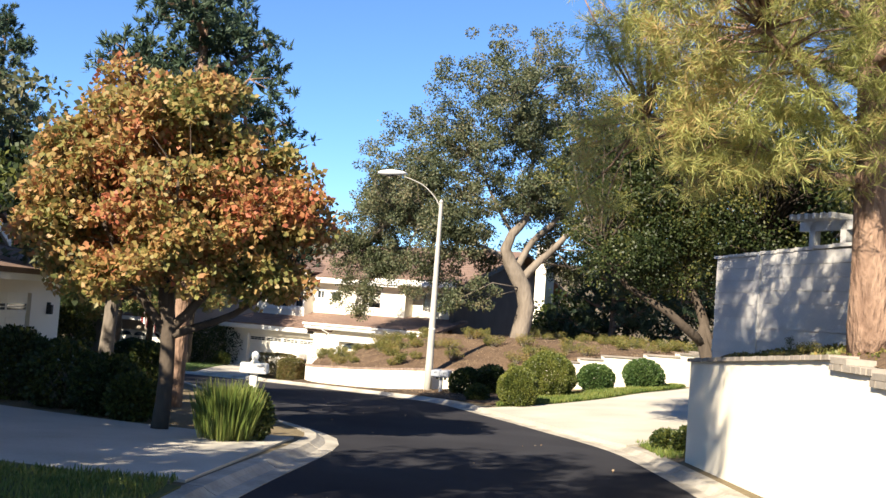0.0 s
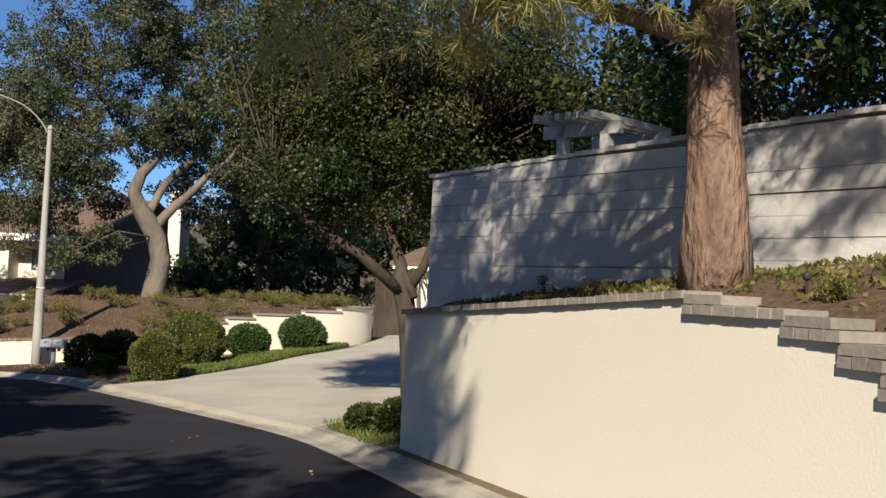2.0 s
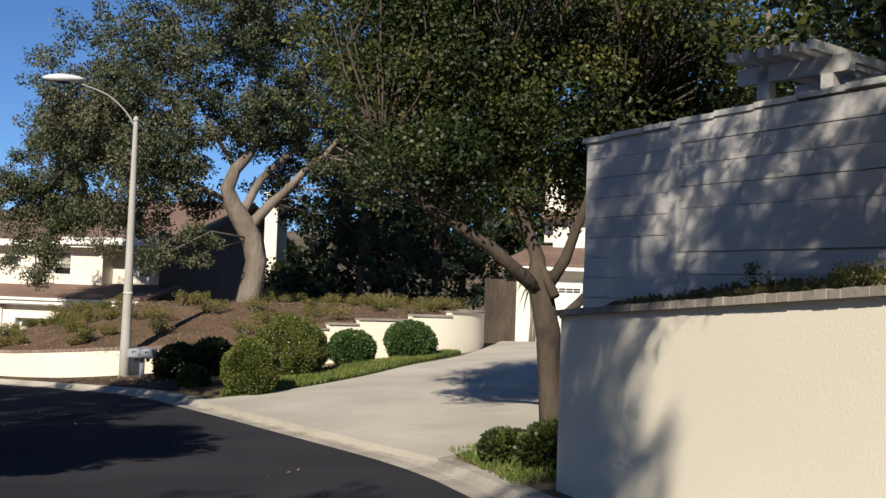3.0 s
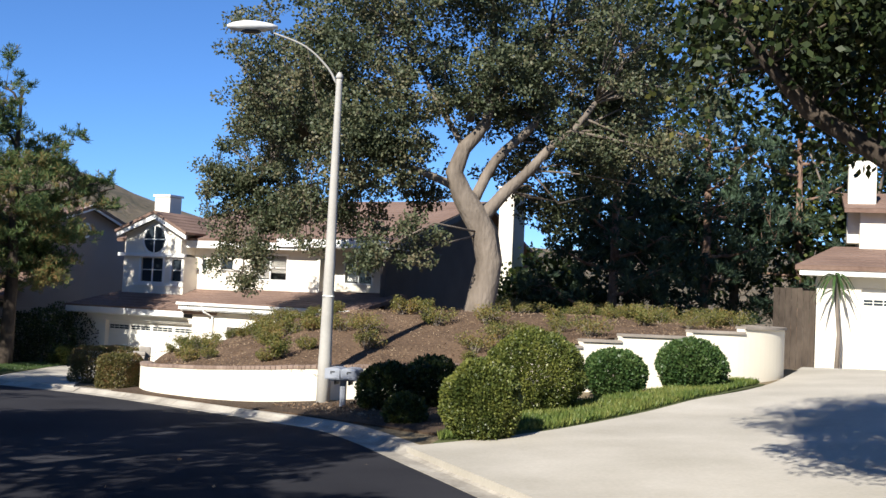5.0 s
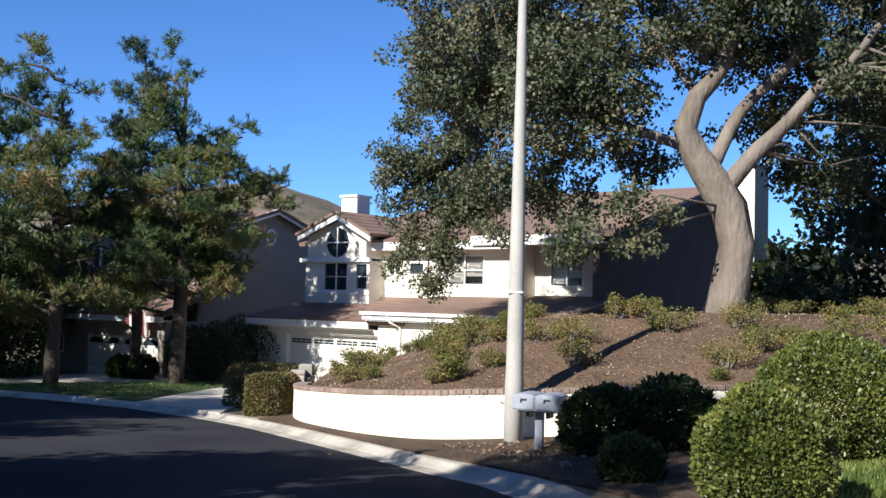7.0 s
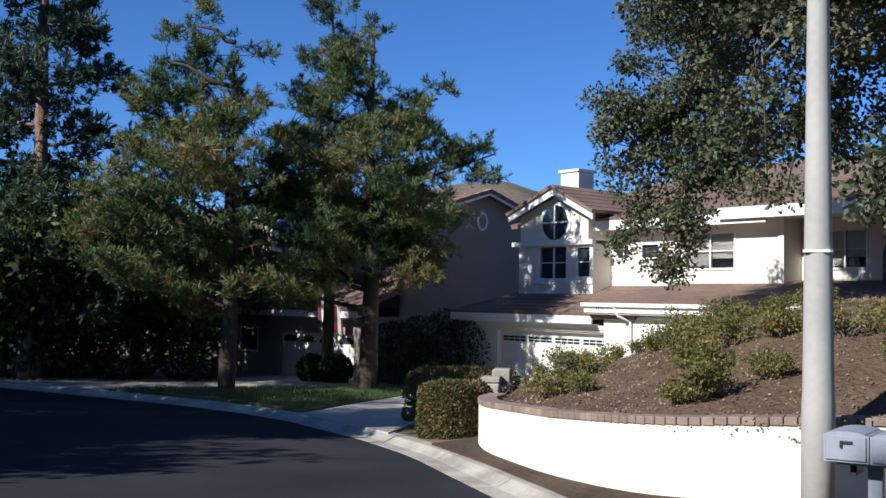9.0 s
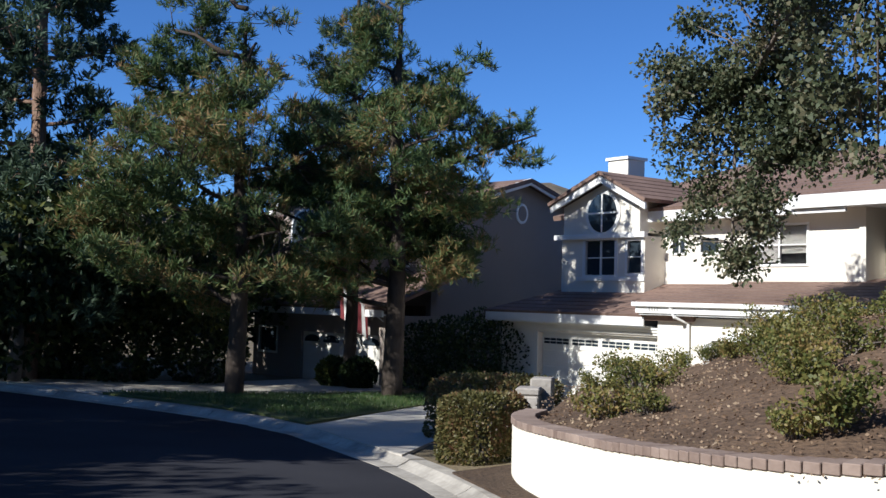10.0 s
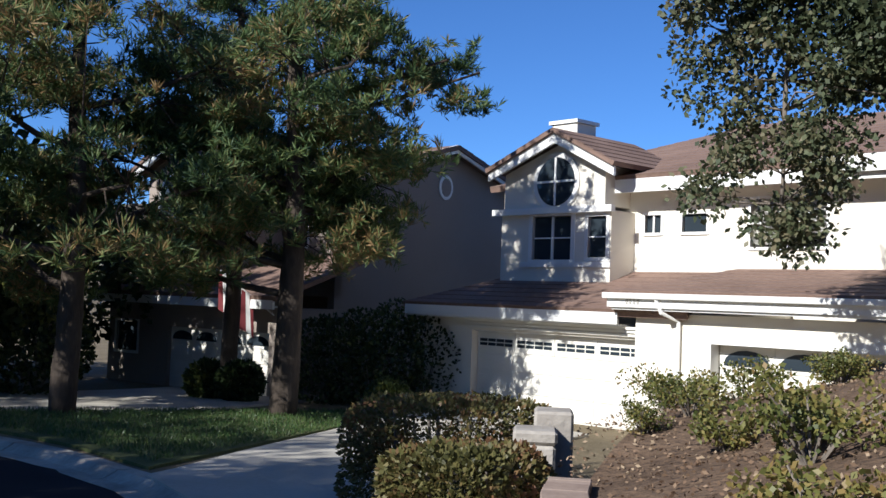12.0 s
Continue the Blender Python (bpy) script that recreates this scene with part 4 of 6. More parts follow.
roof_plane("garage_roof", house2, m2, (-2.2, -0.42, 0.35), (4.1, -0.42, 0.35), (4.1, 2.6, 1.4), (-2.2, 2.6, 1.4), ROOF, 0.08, 6)
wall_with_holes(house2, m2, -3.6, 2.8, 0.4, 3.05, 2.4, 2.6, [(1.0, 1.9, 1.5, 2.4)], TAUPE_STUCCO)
window(house2, m2, 1.0, 1.9, 1.5, 2.4, 2.4, 2, 1)
quadprism("gable_wall", house2, m2, [(-1.0, 0.3), (1.1, 0.3), (1.1, 2.95), (-0.05, 3.42), (-1.0, 3.0)], (0.25, 0.45), TAUPE_STUCCO)
boxed("gable_side", (1.0, 1.1, 0.45, 2.4, 0.6, 2.95), TAUPE_STUCCO, house2, m2)
arch = [(-0.5, 1.7), (0.5, 1.7)] + [(0.5 * math.cos(t), 2.45 + 0.45 * math.sin(t)) for t in np.linspace(0, math.pi, 12)]
aw = quadprism("arched_window", house2, m2, [(x * 1.18, 2.3 + (z - 2.3) * 1.12) for x, z in arch], (0.21, 0.252), WHITE)
quadprism("pane", aw, m2, arch, (0.195, 0.208), GLASS)
for a, b in (((-1.3, 2.98), (-0.05, 3.58)), ((1.4, 2.9), (-0.05, 3.58))):
    quadprism("barge_board", house2, m2, [a, b, (b[0], b[1] - 0.18), (a[0], a[1] - 0.18)], (-0.06, 0.0), WHITE)
roof_plane("gable_roof", house2, m2, (-1.35, -0.1, 3.0), (-1.35, 4, 3.0), (-0.05, 4, 3.66), (-0.05, -0.1, 3.66), ROOF, 0.07, 5)
roof_plane("gable_roof", house2, m2, (1.45, -0.1, 2.94), (1.45, 4, 2.94), (-0.05, 4, 3.66), (-0.05, -0.1, 3.66), ROOF, 0.07, 5)
roof_plane("main_roof", house2, m2, (-4.0, 2.0, 3.0), (3.2, 2.0, 3.0), (3.2, 6.0, 4.15), (-4.0, 6.0, 4.15), ROOF, 0.1, 8)
roof_plane("main_roof", house2, m2, (-4.0, 10.0, 3.0), (3.2, 10.0, 3.0), (3.2, 6.0, 4.15), (-4.0, 6.0, 4.15), ROOF, 0.1, 8)
side2 = m2 @ Matrix.Translation((2.8, 0, 0)) @ Matrix.Rotation(math.pi / 2, 4, "Z")
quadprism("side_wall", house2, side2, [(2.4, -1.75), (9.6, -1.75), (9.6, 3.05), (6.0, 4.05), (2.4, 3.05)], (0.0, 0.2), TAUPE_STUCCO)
for a, b in (((1.9, 2.95), (6.0, 4.17)), ((10.1, 2.95), (6.0, 4.17))):
    quadprism("barge_board", house2, side2, [a, b, (b[0], b[1] - 0.2), (a[0], a[1] - 0.2)], (-0.36, -0.3), WHITE)
oval = [(6.0 + 0.26 * math.cos(t), 3.15 + 0.3 * math.sin(t)) for t in np.linspace(0, 2 * math.pi, 20, endpoint=False)]
ov = quadprism("oval_vent", house2, side2, oval, (-0.03, 0.002), WHITE)
quadprism("louvre", ov, side2, [(6.0 + (x - 6.0) * 0.7, 3.15 + (z - 3.15) * 0.75) for x, z in oval], (-0.04, -0.028), TAUPE_STUCCO)
boxed("wall", (3.6, 3.8, 0.2, 2.4, -1.75, 0.15), TAUPE_STUCCO, house2, m2)
boxed("wall", (-3.6, -3.4, 2.6, 9.6, -1.75, 3.0), TAUPE_STUCCO, house2, m2)
boxed("wall", (-3.4, 2.6, 9.4, 9.6, -1.75, 3.0), TAUPE_STUCCO, house2, m2)

# flag on the taupe house
flag = thing("flag", "striped red and white flag hanging on a pole beside the garage", "flag")
bm = bmesh.new()
fa, fb = m2 @ Vector((3.65, -0.03, 0.0)), m2 @ Vector((3.0, -0.9, 0.85))
tube(bm, [fa, fb], [0.015, 0.012], 8)
part("pole", bm, WHITE, flag)
for k in range(9):
    bm = bmesh.new()
    vs = []
    for t in (0, 1):
        for s in (k / 9, (k + 1) / 9):
            p = fb.lerp(fa, s * 0.62) + Vector((0, 0, -0.02 - 0.75 * t)) + Vector((0.05 * math.sin(s * 9), 0.05 * math.cos(s * 7), 0)) * t
            vs.append(p)
    q = [bm.verts.new(v) for v in (vs[0], vs[1], vs[3], vs[2])]
    r = [bm.verts.new(v + Vector((0.004, 0.006, 0))) for v in (vs[0], vs[1], vs[3], vs[2])]
    for f in ((q[0], q[1], q[2], q[3]), (r[3], r[2], r[1], r[0]), (q[0], r[0], r[1], q[1]), (q[1], r[1], r[2], q[2]), (q[2], r[2], r[3], q[3]), (q[3], r[3], r[0], q[0])):
        bm.faces.new(f)
    part("stripe", bm, RED if k % 2 == 0 else WHITE, flag)

# garage house up the driveway
m3 = frame_at((10.0, 39.0), (0.93, -0.36))
house3 = thing("house", "cream garage house with a white sectional door up the driveway", "house")
g3 = 0.08
wall_with_holes(house3, m3, 1.15, 8.4, g3 - 0.6, g3 + 2.0, 0.0, 0.2, [(2.15, 6.15, g3 - 0.6, g3 + 1.75)], HOUSE_STUCCO)
garage_door(house3, m3, 2.15, 6.15, g3 - 0.32, g3 + 1.75, 0.06, "square")
boxed("fascia", (0.75, 8.8, -0.45, -0.39, g3 + 2.0, g3 + 2.2), WHITE, house3, m3)
boxed("soffit", (0.8, 8.7, -0.39, 0.2, g3 + 2.0, g3 + 2.03), WHITE, house3, m3)
roof_plane("garage_roof", house3, m3, (0.65, -0.5, g3 + 2.22), (8.9, -0.5, g3 + 2.22), (8.9, 3.0, g3 + 2.9), (1.6, 3.0, g3 + 2.9), ROOF, 0.1, 8)
boxed("upper_wall", (2.2, 8.4, 2.6, 2.8, g3 + 2.6, g3 + 3.8), HOUSE_STUCCO, house3, m3)
boxed("side_wall", (1.15, 1.35, 0.2, 2.9, g3 - 0.6, g3 + 2.0), HOUSE_STUCCO, house3, m3)
side3 = m3 @ Matrix.Translation((2.2, 0, 0)) @ Matrix.Rotation(math.pi / 2, 4, "Z")
for off in (0.0, -6.0):
    quadprism("side_wall", house3, side3, [(2.8, g3 - 0.6), (8.4, g3 - 0.6), (8.4, g3 + 3.8), (5.5, g3 + 4.45), (2.8, g3 + 3.85)], (off - 0.2, off), HOUSE_STUCCO)
boxed("wall", (2.4, 8.2, 8.2, 8.4, g3 - 0.6, g3 + 3.8), HOUSE_STUCCO, house3, m3)
boxed("wall", (8.21, 8.4, 0.2, 2.78, g3 - 0.6, g3 + 2.0), HOUSE_STUCCO, house3, m3)
roof_plane("upper_roof", house3, m3, (1.8, 8.8, g3 + 3.85), (8.9, 8.8, g3 + 3.85), (8.9, 5.5, g3 + 4.6), (1.8, 5.5, g3 + 4.6), ROOF, 0.1, 8)
roof_plane("upper_roof", house3, m3, (1.8, 2.2, g3 + 3.85), (8.9, 2.2, g3 + 3.85), (8.9, 5.5, g3 + 4.6), (1.8, 5.5, g3 + 4.6), ROOF, 0.1, 8)
chim = boxed("chimney", (1.9, 2.6, 3.0, 3.7, g3 + 3.0, g3 + 5.2), HOUSE_STUCCO, house3, m3, 0.02)

gate = thing("wooden_gate", "brown wooden side gate beside the garage, darkened for its shadow", "gate")
# boards and rails take darker browns for the shadow lying on the gate
for k in range(7):
    boxed("board", (0.16 + 0.14 * k, 0.294 + 0.14 * k, 0.10, 0.13, -0.35, 1.78 - 0.01 * (k % 2)), BARK_DARK, gate, m3)
for z in (0.15, 1.5):
    boxed("rail", (0.16, 1.13, 0.131, 0.17, z, z + 0.1), SHADED_BROWN, gate, m3)
palm = thing("palm_plant", "thin young palm with drooping grey-green fronds beside the garage", "plant")
foot = m3 @ Vector((1.62, -0.55, -0.2))
bm = bmesh.new()
tube(bm, [foot, foot + Vector((0.04, 0, 0.9)), foot + Vector((-0.04, 0, 1.7)), foot + Vector((-0.08, 0, 2.3))], [0.06, 0.045, 0.04, 0.03], 8, 0.2)
part("trunk", bm, BARK_GREY, palm, smooth=True)
rp = np.random.default_rng(77)
for k in range(16):
    a, up = k * 2.4, rp.uniform(-0.1, 0.8)
    tip = foot + Vector((-0.08, 0, 2.3))
    way = Vector((math.cos(a), math.sin(a), 0))
    bm = bmesh.new()
    pts = [tip + way * (0.55 * f) + Vector((0, 0, up * 0.5 * f - 0.75 * f * f)) for f in (0, 0.3, 0.6, 1.0)]
    wide = Vector((-math.sin(a), math.cos(a), 0))
    rows = [(bm.verts.new(p - wide * w), bm.verts.new(p + Vector((0, 0, -0.01))), bm.verts.new(p + wide * w)) for p, w in zip(pts, (0.012, 0.035, 0.03, 0.004))]
    for p, q in zip(rows, rows[1:]):
        bm.faces.new((p[0], p[1], q[1], q[0]))
        bm.faces.new((p[1], p[2], q[2], q[1]))
    part("frond", bm, ROUND_LEAF, palm)

# shaded house beside the start
house4 = thing("house", "shaded cream garage house under low eaves", "house")
m4 = frame_at((-8.95, 15.0), (0.0, 1.0))
wall_with_holes(house4, m4, 0.0, 10.4, -0.6, 1.75, 0.0, 0.2, [(4.0, 8.6, -0.6, 1.35)], HOUSE_STUCCO)
garage_door(house4, m4, 4.0, 8.6, -0.6, 1.35, 0.06, "square")
boxed("wall", (10.2, 10.4, 0.2, 7.0, -0.7, 1.75), HOUSE_STUCCO, house4, m4)
boxed("wall", (0.0, 0.2, 0.2, 7.0, -0.7, 1.75), HOUSE_STUCCO, house4, m4)
boxed("fascia", (-0.4, 10.9, -0.6, -0.54, 1.62, 1.82), WHITE, house4, m4)
boxed("soffit", (-0.3, 10.8, -0.54, 0.2, 1.75, 1.78), WHITE, house4, m4)
roof_plane("roof", house4, m4, (-0.5, -0.65, 1.85), (11.0, -0.65, 1.85), (10.2, 3.5, 3.0), (0.2, 3.5, 3.0), ROOF, 0.1, 8)
roof_plane("roof", house4, m4, (-0.5, 7.65, 1.85), (11.0, 7.65, 1.85), (10.2, 3.5, 3.0), (0.2, 3.5, 3.0), ROOF, 0.1, 8)
roof_plane("roof", house4, m4, (11.0, -0.65, 1.85), (11.0, 7.65, 1.85), (10.2, 3.52, 3.0), (10.2, 3.48, 3.0), ROOF, 0.1, 8)
roof_plane("roof", house4, m4, (-0.5, -0.65, 1.85), (-0.5, 7.65, 1.85), (0.2, 3.52, 3.0), (0.2, 3.48, 3.0), ROOF, 0.1, 8)
boxed("wall", (0.2, 10.2, 6.8, 7.0, -0.7, 1.75), HOUSE_STUCCO, house4, m4)
for x in (1.5, 10.1):
    roof_plane("gable_roof", house4, m4, (x, 1.1, 2.84), (x, 6.2, 2.84), (5.8, 6.2, 4.75), (5.8, 1.1, 4.75), ROOF, 0.08, 6)
quadprism("gable_wall", house4, m4, [(2.0, 1.9), (9.6, 1.9), (9.6, 2.9), (5.8, 4.55), (2.0, 2.9)], (5.6, 5.8), HOUSE_STUCCO)
for x in (2.0, 9.4):
    boxed("gable_side", (x, x + 0.2, 1.8, 5.6, 1.9, 2.85), HOUSE_STUCCO, house4, m4)
quadprism("gable_wall", house4, m4, [(2.0, 1.9), (9.6, 1.9), (9.6, 2.9), (5.8, 4.55), (2.0, 2.9)], (1.6, 1.8), HOUSE_STUCCO)
quadprism("barge_board", house4, m4, [(10.2, 2.6), (5.8, 4.8), (5.8, 4.55), (10.2, 2.35)], (1.2, 1.28), WHITE)
wl = thing("wall_lamp", "small black lantern fixed to the garage wall", "lamp", at=m4 @ Vector((9.6, -0.02, 1.1)))
for nme, dims, mat in (("bracket", (-0.05, 0.05, -0.05, 0.05, 0.0, 0.05), DARK), ("lantern", (-0.04, 0.10, -0.06, 0.06, -0.22, 0.0), DARK)):
    boxed(nme, dims, mat, wl, None, 0.008)
for k in range(4):
    boxed("number_bar", (9.35 + 0.11 * k, 9.42 + 0.11 * k, -0.612, -0.601, 1.67, 1.77), DARK, house4, m4)

# ---- street furniture ----
lamp = thing("street_lamp", "pale grey round street lamp post with a curved arm", "street lamp", at=(-0.15, 31.45, -0.90))
bm = bmesh.new()
lathe(bm, [(0.118, -0.15), (0.113, 0.9), (0.11, 0.95), (0.107, 1.0), (0.053, 5.62), (0.053, 5.66)], None, 16)
part("pole", bm, POLE, lamp, smooth=True)
bm = bmesh.new()
lathe(bm, [(0.06, 5.66), (0.065, 5.70), (0.045, 5.75), (0.015, 5.78)], None, 16)
part("cap", bm, POLE, lamp, smooth=True)
bm = bmesh.new()
arm = spline([(-0.04, 0, 5.56), (-0.2, -0.03, 5.83), (-0.6, -0.08, 6.17), (-1.2, -0.12, 6.38)], 0.1)
tube(bm, arm, [0.019 - 0.005 * k / len(arm) for k in range(len(arm))], 10)
part("arm", bm, POLE, lamp, smooth=True)
bm = bmesh.new()
lathe(bm, [(0.04, -0.45), (0.11, -0.32), (0.17, -0.1), (0.18, 0.1), (0.12, 0.3), (0.045, 0.4)], pose(-1.52, -0.15, 6.44, 0, 93, 184) @ Matrix.Diagonal((0.55, 1, 1, 1)), 16)
part("lamp_head", bm, LAMP_HEAD, lamp, smooth=True)
bm = bmesh.new()
lathe(bm, [(0.02, -0.26), (0.12, -0.15), (0.13, 0.05), (0.03, 0.18)], pose(-1.56, -0.15, 6.39, 0, 93, 184) @ Matrix.Diagonal((0.6, 1, 1, 1)), 14)
part("lens", bm, GLASS, lamp, smooth=True)
boxed("band", (-0.099, 0.099, -0.099, 0.099, 1.95, 1.972), WHITE, lamp, None, 0.02)

mail = thing("mailbox", "pair of grey metal mailboxes side by side on a grey post", "mailbox", at=(0.22, 30.6, -0.86))
mail.rotation_euler.z = radians(-12)
mail.scale = (0.88, 0.88, 0.94)
boxed("post", (-0.05, 0.05, -0.05, 0.05, -0.1, 0.62), GREY_METAL, mail, None, 0.006)
boxed("shelf", (-0.24, 0.24, -0.16, 0.16, 0.62, 0.645), GREY_METAL, mail, None, 0.004)
for x in (-0.13, 0.13):
    boxed("brace", (x - 0.02, x + 0.02, -0.12, 0.12, 0.55, 0.62), DARK, mail, None, 0.004)
for x in (-0.152, 0.152):
    bm = bmesh.new()
    prof = [(-0.148, 0.0), (0.148, 0.0), (0.148, 0.175)] + [(0.13 * math.cos(t), 0.175 + 0.022 * math.sin(t)) for t in np.linspace(0, math.pi, 8)] + [(-0.148, 0.175)]
    a = [bm.verts.new((x + px, -0.24, 0.646 + pz)) for px, pz in prof]
    b = [bm.verts.new((x + px, 0.24, 0.646 + pz)) for px, pz in prof]
    bm.faces.new(a)
    bm.faces.new(b[::-1])
    for i in range(len(prof)):
        j = (i + 1) % len(prof)
        bm.faces.new((a[i], b[i], b[j], a[j]))
    bmesh.ops.recalc_face_normals(bm, faces=bm.faces)
    bx = part("box", bm, GREY_METAL, mail)
    boxed("door", (x - 0.135, x + 0.135, -0.254, -0.242, 0.658, 0.815), GREY_METAL, bx, None, 0.005)
    boxed("latch", (x - 0.035, x + 0.045, -0.268, -0.2545, 0.768, 0.784), DARK, bx)
    boxed("handle", (x - 0.035, x - 0.02, -0.268, -0.2545, 0.74, 0.767), DARK, bx)

lm = thing("mailbox", "white wooden mailbox post with a finial beside the driveway", "mailbox", at=(-3.5, 21.0, -0.52))
boxed("post", (-0.07, 0.07, -0.07, 0.07, -0.1, 0.85), WHITE, lm, None, 0.008)
boxed("box", (-0.26, 0.26, -0.15, 0.15, 0.66, 0.86), WHITE, lm, None, 0.02)
bm = bmesh.new()
lathe(bm, [(0.06, 0.85), (0.09, 0.88), (0.05, 0.92), (0.08, 1.0), (0.06, 1.06), (0.01, 1.09)], None, 12)
part("finial", bm, WHITE, lm, smooth=True)

# stone steps at the end of the mound
st = thing("garden_steps", "weathered grey stone block steps at the end of the planter", "steps")
ms = Matrix.Translation((-4.62, 36.95, -0.08)) @ Matrix.Rotation(radians(13), 4, "Z")
for x0, x1, y0, y1, z0, z1 in ((-0.2, 0.10, 0.28, 0.62, -1.5, -0.70), (-0.19, 0.11, 0.285, 0.63, -0.695, -0.59), (-0.2, 0.12, 0.30, 0.64, -0.585, -0.50), (-0.06, 0.22, 0.645, 0.99, -1.2, -0.40), (-0.05, 0.23, 0.65, 1.0, -0.395, -0.31), (0.08, 0.34, 1.005, 1.36, -1.0, -0.22)):
    boxed("stone_block", (x0, x1, y0, y1, z0, z1), STONE, st, ms, 0.018)

for s_at in (6.0, 7.9):
    p = Vector(bank_point(s_at, 0.12))
    gl = thing("garden_light", "small black path light staked in the bank", "garden light", group="path lights", at=p)
    bm = bmesh.new()
    lathe(bm, [(0.009, -0.1), (0.009, 0.09)], None, 8)
    part("stake", bm, DARK, gl)
    bm = bmesh.new()
    lathe(bm, [(0.02, 0.09), (0.028, 0.10), (0.026, 0.13), (0.008, 0.145)], None, 10)
    part("head", bm, DARK, gl, smooth=True)

# lattice cover behind the block wall
pg = thing("patio_cover", "white slatted patio cover behind the block wall", "patio cover")
mp = frame_at((5.6, 15.5), (0.42, -0.907))
for k in range(6):
    boxed("slat", (0.15 * k - 0.3, 0.15 * k - 0.24, -0.5, 1.0, 3.32, 3.40), LATTICE, pg, mp)
for y in (-0.2, 0.7):
    boxed("beam", (-0.4, 0.65, y, y + 0.09, 3.18, 3.32), LATTICE, pg, mp)
for x in (-0.2, 0.4):
    boxed("post", (x, x + 0.11, -0.2, -0.09, 0.5, 3.28), LATTICE, pg, mp)
    boxed("post", (x, x + 0.11, 0.7, 0.79, 0.5, 3.28), LATTICE, pg, mp)

# parked car by the upper garage
car = thing("car", "blue-grey parked car partly hidden behind the wall end", "car", at=(12.6, 32.6, right_z(12.6, 32.6) + 0.03))
car.rotation_euler.z = radians(70)
car.scale = (0.72, 0.72, 0.72)
bm = bmesh.new()
side_outline = [(-2.1, 0.3), (-2.15, 0.65), (-1.9, 0.85), (-1.2, 0.92), (-0.5, 1.38), (0.8, 1.42), (1.5, 1.0), (2.1, 0.92), (2.15, 0.4), (2.0, 0.28)]
a = [bm.verts.new((x, -0.85 * (0.85 if z > 1.1 else 1), z)) for x, z in side_outline]
b = [bm.verts.new((x, 0.85 * (0.85 if z > 1.1 else 1), z)) for x, z in side_outline]
bm.faces.new(a)
bm.faces.new(b[::-1])
for i in range(len(side_outline)):
    j = (i + 1) % len(side_outline)
    bm.faces.new((a[i], b[i], b[j], a[j]))
bmesh.ops.recalc_face_normals(bm, faces=bm.faces)
bmesh.ops.bevel(bm, geom=list(bm.edges), offset=0.05, segments=2, affect="EDGES")
part("body", bm, CAR_PAINT, car, smooth=True)
for s in (-1, 1):
    boxed("side_window", (-0.75, 0.95, s * 0.80 - 0.01, s * 0.80 + 0.01, 1.0, 1.3), GLASS, car)
for x in (-1.35, 1.3):
    for s in (-1, 1):
        bm = bmesh.new()
        lathe(bm, [(0.2, -0.1), (0.31, -0.09), (0.32, 0.0), (0.31, 0.09), (0.2, 0.1)], pose(x, s * 0.78, 0.31, 90), 18)
        wh = part("wheel", bm, DARK, car, smooth=True)
        bm = bmesh.new()
        lathe(bm, [(0.05, -0.11), (0.19, -0.105), (0.19, 0.105), (0.05, 0.11)], pose(x, s * 0.78, 0.31, 90), 14)
        part("rim", bm, GREY_METAL, wh)
boxed("tail_light", (-2.17, -2.1, -0.75, -0.5, 0.6, 0.75), RED, car)
boxed("tail_light", (-2.17, -2.1, 0.5, 0.75, 0.6, 0.75), RED, car)


# ---- shrubs ----
def bush(name, label, at, r, leaf, mat, seed, count=2600, trim=1.0, squash=0.92):
    """A clipped bush: an inner body of twigs and a dense uneven coat of leaves."""
    rng_b = np.random.default_rng(seed)
    t = thing(name, label, "bush", at=at)
    bm = bmesh.new()
    for k in range(9):
        a = rng_b.uniform(0, 6.28)
        d = Vector((math.cos(a) * 0.6, math.sin(a) * 0.6, rng_b.uniform(0.6, 1.4))) * r
        tube(bm, [(0, 0, -0.08), d * 0.5 + Vector((0.05, 0, 0)), d], [0.03 * r + 0.008, 0.015, 0.006], 5)
    part("stem", bm, BARK_GREY, t)
    n = int(count)
    d = unit(rng_b.normal(size=(n, 3)))
    lump = np.array([1 + 0.10 * noise.noise(Vector(v) * 2.2 + Vector((seed, 0, 0))) + 0.05 * noise.noise(Vector(v) * 6) for v in d])[:, None]
    rad = rng_b.uniform(0.80, 1.0, (n, 1)) ** 0.7 * lump
    rad[: n // 4] *= rng_b.uniform(0.4, 0.95, (n // 4, 1))
    pos = d * rad * np.array([r, r, r * squash]) + np.array([0, 0, r * squash * 0.9])
    pos[:, 2] = np.maximum(pos[:, 2], 0.02)
    along = unit(d * 0.8 + rng_b.normal(size=(n, 3)) * 0.6 + np.array([0, 0, 0.3])) * leaf * rng_b.uniform(0.6, 1.3, (n, 1))
    across = unit(np.cross(along, rng_b.normal(size=(n, 3)))) * leaf * 0.36
    blades("foliage", pos, along, across, mat, t)
    return t


bush("round_bush", "large round clipped bush with small yellow-green leaves", (2.1, 26.55, right_z(2.1, 26.55) - 0.04), 0.5, 0.038, BOX_LEAF, 11, 26000, squash=1.08)
bush("round_bush", "large round clipped bush with small yellow-green leaves", (3.12, 29.3, right_z(3.12, 29.3) - 0.02), 0.76, 0.04, BOX_LEAF, 12, 34000, squash=0.86)
bush("round_bush", "smaller round dark green bush before the curved wall", (4.7, 31.1, right_z(4.7, 31.1) - 0.02), 0.53, 0.055, ROUND_LEAF, 13, 11000, squash=0.8)
